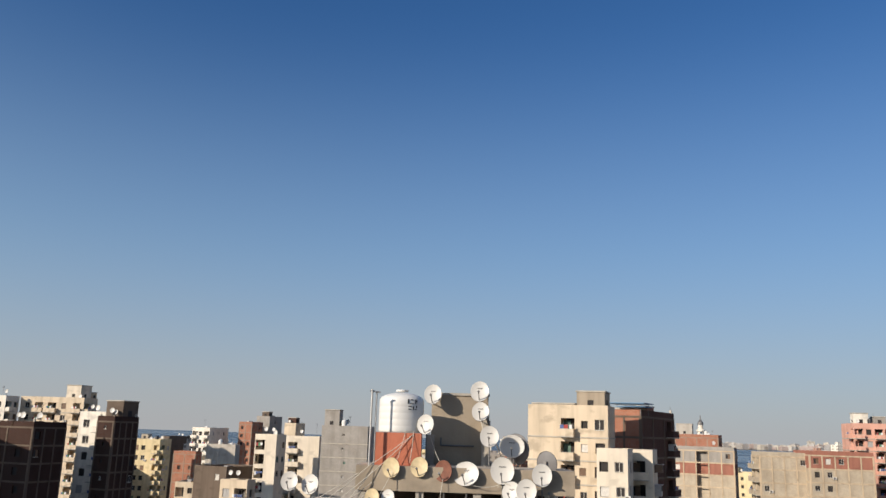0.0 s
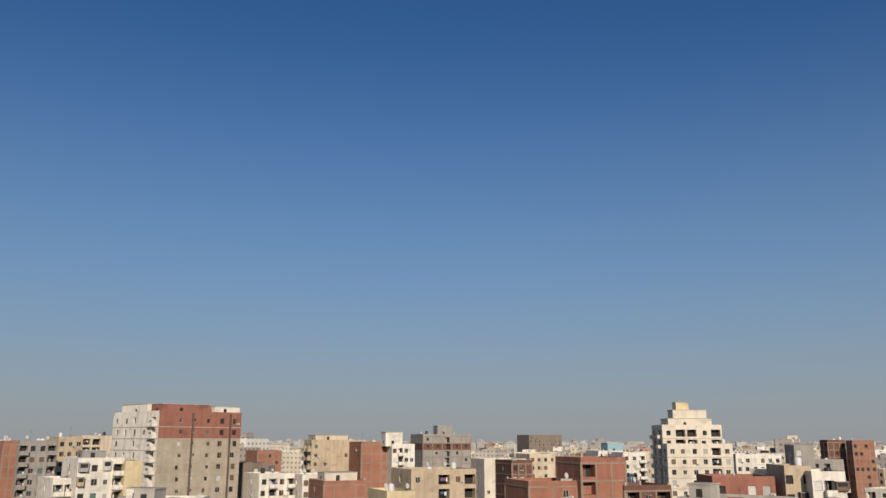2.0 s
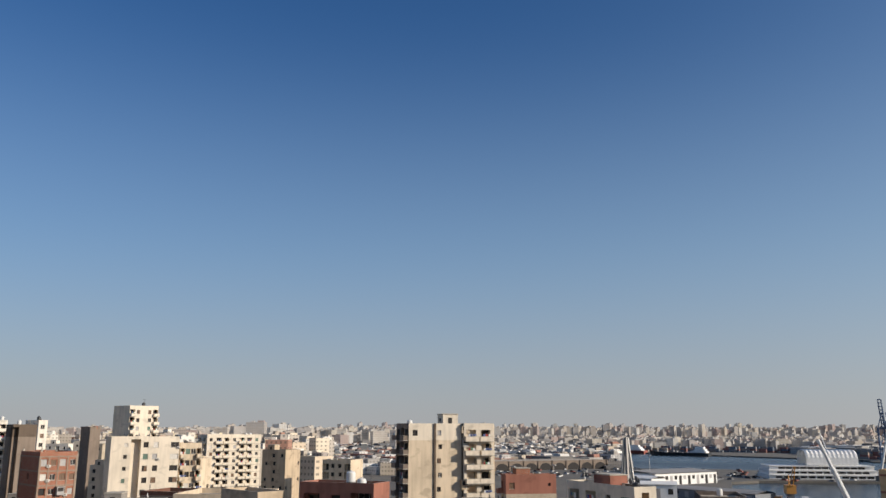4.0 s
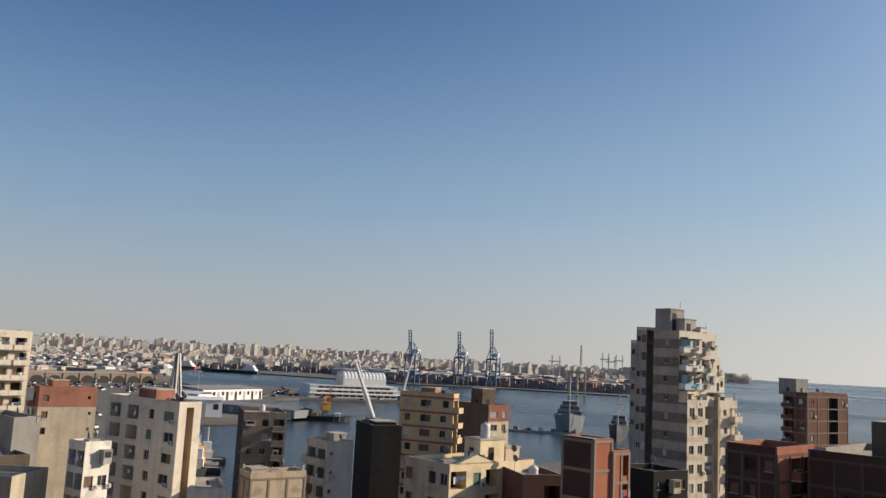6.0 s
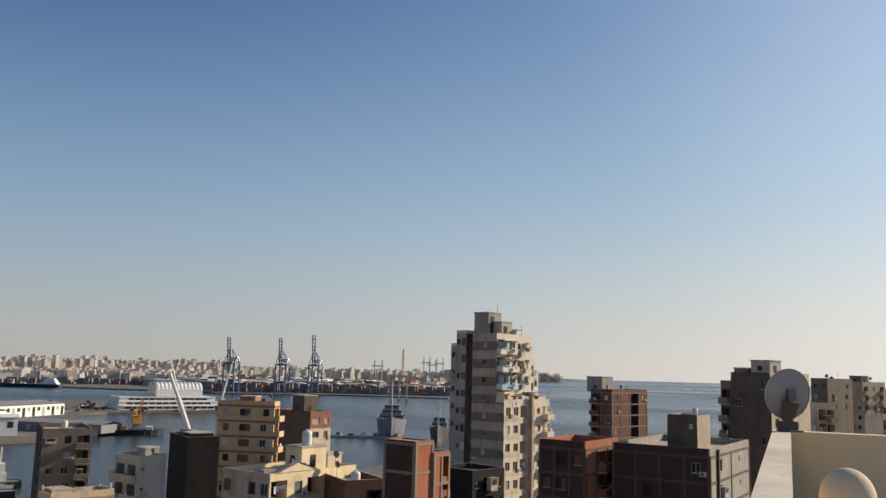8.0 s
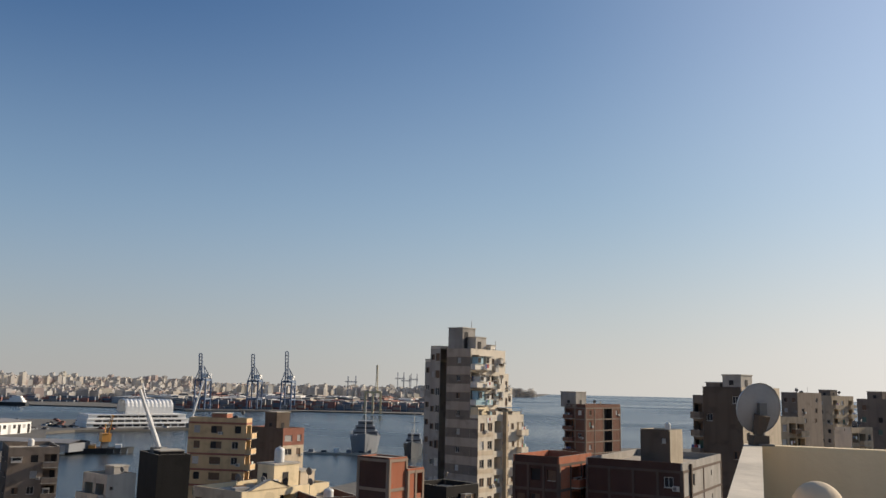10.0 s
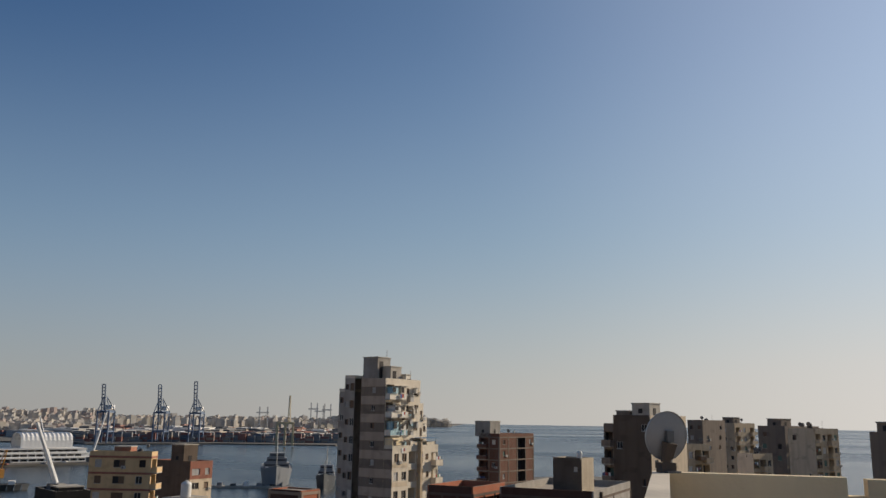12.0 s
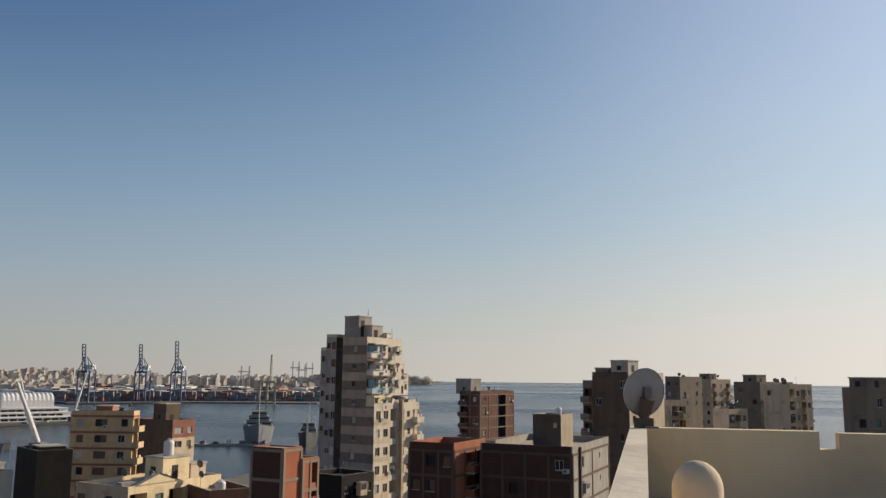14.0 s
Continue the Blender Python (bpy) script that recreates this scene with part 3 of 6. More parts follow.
def water_material():
    m, n, l, b = nodes_of("harbour_water")
    c = coords(n)
    # wind lanes: long smooth and ruffled streaks
    lane = noise_at(n, l, c, 0.0022, (1, 1.7, 1), 5, 0.4, 0.64)
    out = mixer(n, l, "MIX", lane, (0.018, 0.027, 0.034), (0.045, 0.058, 0.066))
    l.new(out, b.inputs["Base Color"])
    r = n.new("ShaderNodeMapRange")
    r.inputs["To Min"].default_value, r.inputs["To Max"].default_value = 0.16, 0.34
    l.new(lane, r.inputs["Value"])
    l.new(r.outputs["Result"], b.inputs["Roughness"])
    b.inputs["IOR"].default_value = 1.33
    h = noise_at(n, l, c, 0.3, (1, 1.5, 1), 4, 0.2, 0.8)
    bumped(n, l, b, h, 0.7, 0.55)
    return m


M["soil"], M["water"] = soil_material(), water_material()
SHORE = ((30, 650), (10, 640), (-8, 620), (-15, 480), (-20.5, 480), (-22.5, 900), (-23, 4200), (-9, 4350), (-9, 4990), (-40, 4990), (-70, 4990), (-100, 4990),
         (-130, 4990), (-160, 4990), (-172, 4990), (-174.6, 4990), (-173.9, 3700), (-172.5, 3250), (-170.5, 3000), (-168, 1400), (-167, 1090), (-166, 1040), (-158, 1065), (-150.5, 1030), (-150, 1075), (-144, 1140), (-136, 1290),
         (-133.5, 1010), (-134.5, 770), (-142, 780), (-146, 760), (-152.5, 755), (-152.5, 655), (-144, 618), (-142.4, 598), (-142.4, 415), (-136, 395), (-132.5, 330), (-133, 235),
         (-139, 205), (-150, 215), (-160, 290), (-168, 400), (-176, 505), (177, 545), (168, 470), (162, 300), (150, 330), (120, 420), (90, 480), (60, 620))


from mathutils.geometry import tessellate_polygon


def ground_mesh():
    bm = bmesh.new()
    top = [bm.verts.new(polar(a, d, 1.5)) for a, d in SHORE]
    low = [bm.verts.new(polar(a, d, -2.0)) for a, d in SHORE]
    for tri in tessellate_polygon([[Vector(polar(a, d, 0)) for a, d in SHORE]]):
        f = bm.faces.new([top[i] for i in tri])
        f.normal_update()
        if f.normal.z < 0:
            f.normal_flip()
    for i in range(len(top)):
        j = (i + 1) % len(top)
        bm.faces.new((top[i], top[j], low[j], low[i]))
    me = bpy.data.meshes.new("ground")
    bm.to_mesh(me)
    me.materials.append(M["soil"])
    return me


tagged(new("ground", ground_mesh()), "dusty town ground with quays along the harbour", "ground", "", "structure")
k = Kit()
k.quad([(-4995, -4995, 0), (4995, -4995, 0), (4995, 4995, 0), (-4995, 4995, 0)], "water")
tagged(new("water", k.mesh("water")), "dark blue harbour and sea water with light ripples", "water", "", "structure")

# ---------------------------------------------------------------- apartment blocks, each by its near corner
apartment(-68.7, 144.5, 70.0, 7.4, 16.9, 34.8, "brick_black", "p..", "rrr", frame_on=True, frame_key='brown', clutter=6, seed=0)
apartment(-91.0, 216.7, 82.0, 6.4, 17.6, 41.0, "beige", "bw", "wbbwb", boxes=((3.0, 3.0, 5.0, 4.0, 4.0, 'cream'), (10.0, 4.0, 2.5, 3.0, 2.5, 'tan')), ledge=True, seed=1)
apartment(-109.5, 213.6, 82.0, 5.4, 9.7, 40.9, "white", "bw", "wbw", seed=2)
apartment(-62.0, 160.5, 78.0, 3.0, 6.6, 37.0, "white", "w", "wb", jumble=5, seed=3)
apartment(-59.2, 155.1, 68.0, 6.3, 4.0, 36.2, "brick_black", "...r", "s", frame_on=True, frame_key='brown', boxes=((3.0, 1.0, 4.0, 4.0, 3.6, 'brown'),), seed=4)
apartment(-85.1, 261.5, 78.0, 6.7, 8.8, 30.0, "yellow", "bp", "ww.b", parapet=1.2, seed=5)
apartment(-126.3, 400.6, 70.0, 20.0, 4.0, 29.5, "brown", "rr", "r", detail=False, seed=6)
apartment(-78.9, 279.1, 75.0, 3.9, 8.1, 26.6, "brick", "..", "rr", frame_on=True, seed=7)
apartment(-85.6, 318.7, 72.0, 12.8, 7.6, 34.2, "white", "rr", "bwb", seed=8)
apartment(-58.8, 248.1, 78.0, 3.0, 9.1, 29.8, "grey", ".", "r.", seed=9)
apartment(-45.2, 184.5, 65.0, 10.7, 8.8, 26.5, "brown", "rr", "rr", seed=10)
apartment(-32.2, 146.5, 75.0, 3.0, 5.1, 26.2, "beige", "r", "wb", seed=11)
apartment(-71.8, 327.2, 72.0, 8.2, 5.7, 36.8, "brick", "rr", "rr", frame_on=True, detail=False, seed=12)
apartment(-67.4, 338.3, 75.0, 11.3, 5.7, 39.3, "greyblock", "r", "rr", detail=False, boxes=((1.0, 1.0, 3.0, 3.0, 2.5, 'brown'),), seed=13)
apartment(-49.7, 295.8, 75.0, 7.7, 4.3, 36.7, "beige", "r", "rr", detail=False, boxes=((2.0, 1.0, 3.0, 3.0, 2.6, 'brick_dark'),), seed=14)
apartment(-35.0, 184.7, 75.0, 4.8, 5.1, 33.6, "cream", "rr", "v.", seed=15)
apartment(-27.6, 198.1, 80.0, 3.0, 8.4, 33.3, "cream", ".", "b.", seed=16)
apartment(-15.7, 189.4, 82.0, 6.5, 10.6, 35.9, "greyblock", "s.", ".s.", ledge=True, boxes=((0.4, 6.8, 3.0, 3.4, 4.2, 'greyblock'),), seed=17)
apartment(22.7, 113.8, 70.0, 6.2, 11.0, 39.1, "beige", "..", "..bqw", fl=3.1, parapet=1.1, ledge=True, boxes=((0.5, 0.5, 4.6, 3.8, 2.9, 'stained'), (0.5, 4.6, 4.6, 5.9, 1.2, 'cream')), seed=18)
# shade-coloured brick on the unlit front, plain brick on the sunlit flank
apartment(29.7, 124.5, 58.0, 16.4, 5.2, 39.3, "brick_dark", "r.b", "..", frame_on=True, frame_key='brown', side_key='brick', boxes=((0.3, 0.5, 3.0, 3.4, 0.9, 'brown'), (4.2, 0.5, 3.4, 3.4, 1.4, 'brick')), jumble=5, seed=19)
apartment(24.5, 110.3, 70.0, 5.2, 4.0, 33.8, "cream", "w", "cc", fl=3.1, jumble=2, clutter=0, seed=20)
apartment(29.0, 115.4, 70.0, 6.0, 4.0, 33.7, "cream", "w", "b", fl=3.1, rail=False, jumble=3, clutter=0, seed=21)
apartment(75.4, 217.3, 65.0, 6.9, 15.8, 33.6, "block", "p", "p.d.p", bands=((1, 'greyblock'), (2, 'redpaint')), frame_on=True, frame_key='tan', clutter=1, seed=22)
apartment(89.1, 270.7, 68.0, 16.5, 16.7, 37.0, "brick", "r", "r.r.r", frame_on=True, clutter=7, boxes=((0.5, 8.0, 4.0, 5.0, 4.0, 'grey'),), seed=23)
apartment(75.4, 200.3, 352.0, 11.0, 8.3, 33.0, "block", "r.pr", "bb", frame_on=True, frame_key='tan', clutter=0, seed=24)
apartment(85.1, 195.8, 352.0, 14.0, 13.0, 33.6, "block", "rrpr.", "..", bands=((1, 'redpaint'),), frame_on=True, frame_key='tan', clutter=0, seed=25)
apartment(107.7, 220.1, 348.0, 9.7, 12.3, 40.8, "pink", "bwbb", "..b", boxes=((1.0, 3.0, 3.5, 3.5, 3.4, 'white'), (6.0, 4.0, 3.0, 3.0, 2.6, 'greyblock')), ledge=True, clutter=6, seed=26)
apartment(107.1, 197.9, 345.0, 5.6, 14.0, 33.2, "brown", "d..", "p", seed=27)
apartment(108.7, 189.0, 345.0, 3.7, 13.0, 32.6, "brick", "..", "b", frame_on=True, bands=((1, 'redpaint'),), seed=28)
apartment(103.0, 171.4, 340.0, 8.8, 14.0, 29.5, "taupe", "r..r", "p", seed=29)
apartment(88.4, 142.9, 340.0, 6.9, 12.0, 27.2, "tan", "wvr", "s", jumble=5, seed=30)
apartment(143.1, 228.9, 340.0, 11.9, 14.0, 35.3, "white", "wwwwb", "w", boxes=((6.0, 3.0, 3.5, 3.5, 2.4, 'brown'),), clutter=5, seed=31)
apartment(148.5, 215.9, 338.0, 3.8, 13.0, 35.1, "brick", "..", "p", frame_on=True, seed=32)
apartment(151.1, 212.8, 338.0, 9.8, 13.0, 35.2, "greyblock", "bwwb", "w", clutter=5, seed=33)
apartment(176.6, 230.0, 338.0, 7.3, 14.0, 36.3, "tan", "wrw", "w", seed=34)
apartment(213.0, 265.0, 338.0, 11.1, 14.0, 37.0, "beige", "vvr", "w", clutter=5, seed=35)
apartment(124.6, 162.8, 338.0, 4.7, 12.0, 27.2, "white", "bb", "r", jumble=5, seed=36)
apartment(126.4, 157.6, 336.0, 9.9, 13.0, 31.5, "white", "wwqb", "w", clutter=4, boxes=((1.0, 1.0, 5.0, 4.0, 2.2, 'shed_roof'),), jumble=5, seed=37)
apartment(134.5, 152.1, 336.0, 3.7, 13.0, 30.8, "yellow", ".", ".", seed=38)
apartment(157.7, 167.5, 344.0, 24.4, 26.4, 42.6, "block", ".qsqww", "wrwrb", bands=((2, 'redpaint'),), side_key='white',  pipes=(9.5, 20.9), ledge=True, parapet=1.0, clutter=9, boxes=((1.0, 0.6, 14.0, 6.0, 2.7, 'redpaint'), (16.2, 0.5, 7.8, 5.0, 2.4, 'white'), (0.6, 8.0, 8.0, 15.0, 2.9, 'white')), seed=39)
apartment(195.3, 171.7, 330.0, 7.7, 14.0, 28.7, "taupe", "rrr", "r", seed=40)
apartment(296.8, 253.0, 330.0, 11.3, 16.0, 30.9, "brick", "rrr", "r", frame_on=True, detail=False, seed=41)
apartment(183.2, 155.1, 330.0, 10.5, 13.0, 26.4, "white", "wbwb", "w", clutter=5, seed=42)
apartment(239.7, 180.4, 325.0, 18.2, 8.6, 35.5, "tan", "rrrrr", "bb", boxes=((2.0, 2.0, 12.0, 8.0, 2.4, 'beige'),), clutter=6, seed=43)
apartment(241.3, 160.8, 320.0, 10.6, 15.0, 34.9, "brick", "...", "r", frame_on=True, seed=44)
apartment(244.4, 150.5, 320.0, 8.1, 14.0, 34.2, "white", "wbwr", "w", boxes=((-2.0, 1.0, 6.0, 5.0, 4.6, 'white'),), clutter=2, seed=45)
apartment(330.5, 187.5, 318.0, 23.1, 18.0, 38.2, "brick", "rrbrr", "r", frame_on=True, bands=((1, 'greyblock'),(2,'brick_mid'),(5,'greyblock')), boxes=((8.0, 3.0, 7.0, 6.0, 4.5, 'greyblock'),), detail=False, clutter=5, seed=46)
apartment(162.3, 94.9, 320.0, 15.5, 14.0, 29.1, "tan", "r.vrv", "w", clutter=5, jumble=5, seed=47)
apartment(135.8, 84.6, 320.0, 5.6, 12.0, 26.1, "yellow", "w.w", "w", jumble=5, seed=48)
apartment(161.6, 117.8, 322.0, 10.3, 13.0, 26.2, "brick", "....", "r", frame_on=True, boxes=((1.0, 3.0, 8.0, 6.0, 2.4, 'cream'),), seed=49)
apartment(186.5, 143.0, 322.0, 8.8, 12.0, 26.3, "white", "wbwb", "w", clutter=5, seed=50)
apartment(665.5, 274.9, 318.0, 31.0, 24.0, 40.3, "taupe", "rrrrrrrr", "rr", detail=False, clutter=8, seed=51)
apartment(270.9, 128.9, 316.0, 15.9, 14.0, 29.1, "cream", "r.rvr", "w", seed=52)
apartment(229.0, 100.2, 316.0, 6.6, 13.0, 29.7, "brick_mid", "rrr", "r", frame_on=True, frame_key='frame_tan', seed=53)
apartment(305.0, 125.9, 316.0, 10.9, 14.0, 30.4, "beige", "wrwr", "w", seed=54)
apartment(327.5, 123.5, 316.0, 10.1, 14.0, 29.3, "tan", "rbrb", "w", seed=55)
apartment(138.5, 57.5, 314.0, 13.6, 12.0, 28.4, "brick", "rr.", "r", frame_on=True, clutter=2, seed=56)
apartment(143.6, 49.7, 314.0, 8.8, 11.0, 32.4, "brick", "v..", "r", frame_on=True, bands=((1, 'redpaint'),), clutter=1, jumble=5, seed=57)
apartment(148.7, 43.6, 314.0, 9.3, 11.0, 27.6, "brick_mid", "vrv", "r", frame_on=True, frame_key='frame_tan', clutter=3, jumble=5, seed=58)
apartment(399.6, 129.2, 312.0, 13.1, 15.0, 30.7, "white", "rrrr", "r", detail=False, boxes=((6.0, 2.0, 8.0, 8.0, 4.4, 'cyan'),), seed=59)
apartment(316.8, 92.6, 312.0, 9.1, 14.0, 31.1, "white", "wwb", "w", seed=60)
apartment(262.3, 64.2, 298.0, 18.3, 13.3, 39.9, "cream", "wvvwv", "bb", ledge=True, parapet=1.1, clutter=0, boxes=((2.5, 2.0, 13.5, 9.0, 2.9, 'cream'), (4.5, 3.5, 10.5, 6.0, 5.6, 'cream'), (6.0, 5.0, 4.0, 4.0, 8.0, 'yellow')), seed=61)
apartment(254.7, 61.2, 298.0, 19.4, 6.0, 34.5, "cream", "wcwwvw", "w", ledge=True, clutter=2, seed=62)
apartment(147.3, 28.2, 295.0, 10.2, 11.0, 29.5, "redpaint", "w.ww", "r", clutter=2, jumble=5, seed=63)
apartment(151.0, 17.3, 292.0, 4.2, 11.0, 31.3, "tan", "w.w", "r", clutter=2, jumble=5, seed=64)
apartment(149.4, 13.1, 292.0, 5.2, 11.0, 30.5, "white", "wbw", "r", clutter=1, jumble=5, seed=65)
apartment(325.6, 53.5, 294.0, 16.3, 14.0, 30.6, "white", "wwwwww", "w", seed=66)
apartment(253.7, 26.1, 292.0, 5.3, 9.0, 34.3, "greyblock", "w.", "r", seed=67)
apartment(384.1, 26.5, 298.0, 7.3, 7.0, 35.8, "brick_mid", "rrr", "rr", frame_on=True, frame_key='frame_tan', detail=False, seed=68)
apartment(379.6, 17.1, 296.0, 8.6, 5.8, 35.6, "brick", "rrrr", "rr", frame_on=True, detail=False, seed=69)
apartment(240.0, -0.5, 282.0, 16.0, 8.6, 41.3, "cream", "w.cwqw", "b", parapet=1.0, clutter=0, boxes=((11.5, 3.0, 4.5, 4.0, 3.4, 'brick'),), bands=((1, 'beige'),), seed=70)
apartment(328.6, -30.0, 282.0, 8.9, 12.0, 37.3, "white", "bwb", "b", seed=71)
apartment(297.8, -36.6, 284.0, 7.4, 5.4, 35.8, "taupe", "d...", "..", bands=((1,'brown'),), seed=72)
apartment(316.6, -46.6, 282.0, 3.0, 12.0, 37.3, "white", "w", "r", seed=73)
apartment(197.7, -30.0, 280.0, 7.8, 12.0, 29.9, "brick", "wcwc", "r", frame_on=True, clutter=3, jumble=5, seed=74)
apartment(372.6, -74.5, 280.0, 4.3, 10.0, 35.2, "taupe", ".", ".", seed=75)
apartment(189.5, -13.7, 280.0, 4.8, 12.0, 28.6, "brick_mid", "v..", "r", frame_on=True, frame_key='frame_tan', jumble=5, seed=76)
apartment(320.8, -77.2, 288.0, 11.9, 10.7, 42.8, "cream", "bw.wb", "...", clutter=3, seed=77)
apartment(229.4, -51.2, 268.0, 17.4, 7.1, 32.8, "cream", ".qdww.W", "p.", parapet=0.7, clutter=5, seed=78)
apartment(230.8, -69.4, 270.0, 5.9, 13.0, 30.9, "beige", "bwwb", "w", clutter=4, seed=79)
apartment(360.6, -119.8, 272.0, 24.7, 11.2, 32.0, "cream", "wbbwbbw", "bb", ledge=True, detail=True, clutter=6, seed=80)
# taupe flank beside a beige front: the flank's shade is coloured in
apartment(157.7, -96.8, 256.0, 20.2, 9.3, 36.3, "beige", "p.q.sqw", "bvb", side_key='taupe', pipes=(6.0, 12.5), clutter=3, parapet=0.6, boxes=((9.0, 3.0, 3.6, 3.6, 2.6, 'cream'),), bands=((1,'cream'),), jumble=5, seed=81)
apartment(153.7, -108.7, 252.0, 6.8, 4.0, 36.1, "cream", "bb", "w", clutter=0, jumble=5, seed=82)
apartment(104.0, -41.5, 280.0, 4.1, 9.2, 27.1, "tan", "s.", "..", clutter=0, seed=83)
apartment(94.2, -52.8, 305.0, 4.7, 10.6, 28.3, "redpaint", "..", "bwv", clutter=4, seed=84)
# brown wall colour replaces the shadow lying over this low block
apartment(125.5, -82.2, 252.0, 13.1, 12.0, 16.0, "brown", "wsw.w", "r", clutter=6, jumble=5, seed=85)
apartment(137.8, -107.8, 246.0, 10.6, 4.0, 25.9, "block", "p.rs", "b.", bands=((1, 'redpaint'),), clutter=2, boxes=((3.0, 3.0, 3.0, 3.0, 1.8, 'brick'),), seed=86)
apartment(128.1, -95.9, 255.0, 4.5, 15.0, 21.4, "greyblock", "r.", "wr", seed=87)
apartment(88.3, -92.6, 260.0, 3.9, 18.2, 26.8, "cream", ".d.", "vvwW", groove='tan', clutter=5, boxes=((1.5, 8.0, 3.2, 4.5, 2.0, 'redpaint'),), seed=88)
apartment(92.1, -80.0, 260.0, 3.8, 4.1, 21.6, "white", "ww", "vv", clutter=3, jumble=5, seed=89)
apartment(114.1, -126.0, 228.0, 5.9, 14.0, 7.9, "white", "rr", "r", clutter=1, fl=3.4, seed=90)
# taupe front and dark flank paint in the shade on this block
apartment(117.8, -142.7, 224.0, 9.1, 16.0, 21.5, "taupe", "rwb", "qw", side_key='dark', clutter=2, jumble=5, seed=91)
apartment(78.3, -97.4, 242.0, 8.8, 4.0, 17.4, "tan", ".r.", "..", clutter=4, frame_on=True, boxes=((1.0, 2.0, 2.5, 2.5, 1.0, 'block'),), seed=92)
apartment(78.1, -116.2, 246.0, 5.0, 6.6, 20.6, "grey", "sr.", "bb", clutter=3, boxes=((3.0, 3.0, 2.5, 2.5, 1.6, 'greyblock'),), seed=93)
apartment(77.2, -128.6, 228.0, 5.5, 10.8, 22.7, "soot", "...", "..", clutter=5, boxes=((1.0, 2.0, 4.0, 4.0, 1.2, 'soot'),), seed=94)
apartment(74.3, -155.1, 275.0, 3.0, 12.0, 27.9, "orange", "b", "wWw", belt=(0.4, 'redpaint'), clutter=2, boxes=((0.8, 4.5, 3.0, 3.2, 1.6, 'brick'),), jumble=5, seed=95)
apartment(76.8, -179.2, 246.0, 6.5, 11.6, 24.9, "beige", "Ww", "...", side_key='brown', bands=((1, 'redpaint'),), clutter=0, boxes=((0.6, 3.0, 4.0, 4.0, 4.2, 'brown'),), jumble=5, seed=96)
# the tan flank is the cream wall as it looks in shade
apartment(43.3, -90.2, 248.0, 14.6, 8.4, 23.1, "warm_cream", "vwvww", "w.ww", clutter=9, parapet=0.5, gable=(1.2, 7.4, 1.0), side_key='tan', boxes=((7.2, 2.4, 4.3, 2.9, 2.8, 'warm_cream'), (11.8, 2.4, 2.6, 3.5, 1.7, 'beige')), jumble=4, seed=97)
apartment(35.4, -93.5, 222.0, 5.2, 10.0, 22.1, "brick_mid", ".v", ".", clutter=2, seed=98)
# flank in darker brick: the shade on it is part of the colour
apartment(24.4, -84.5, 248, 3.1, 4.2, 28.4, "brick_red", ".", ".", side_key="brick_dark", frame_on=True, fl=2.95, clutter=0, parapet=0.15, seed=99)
apartment(23.1, -87.1, 248, 2.9, 4.0, 27.1, "brick_red", ".v", ".", frame_on=True, fl=2.95, clutter=0, parapet=0.2, seed=100)
apartment(28.6, -131.9, 240.0, 7.8, 8.0, 19.5, "soot", "rvw", "r", clutter=1, jumble=5, seed=104)


def opened(home, found, put, rng, rail=False, ac=0.2):
    """Windows, balconies, washing and coolers for the openings of one wall."""
    for ch, a, u, ow, oh, deep, level, key, bw in found:
        if level > 9:
            continue
        if ch in "bBv":
            wide = round(min(bw * 0.95, ow + 0.9), 1)
            if ch != "v":
                part("balcony", shared(("balcony", wide, key, rail), lambda: balcony_mesh(wide, key, rail)), home, "", put(a, u, 0))
            if rng.random() < 0.6:
                i = rng.randrange(5)
                part("laundry", shared(("laundry", i), lambda: laundry_mesh(1.9, i)), home, "washing on a line", put(a, u + 1.5, -1.0 if ch != "v" else -0.05))
        else:
            kind = rng.choice(("glass", "glass", "ajar", "ajar", "brown", "grey", "white"))
            part("window", shared(("window", round(ow, 1), round(oh, 1), kind), lambda: window_mesh(round(ow, 1), round(oh, 1), kind)), home, "", put(a, u + 0.01, 0.12))
            if rng.random() < ac:
                part("air_conditioner", shared("ac", ac_mesh), home, "white outdoor unit", put(a + 0.9, u - 0.3, 0))


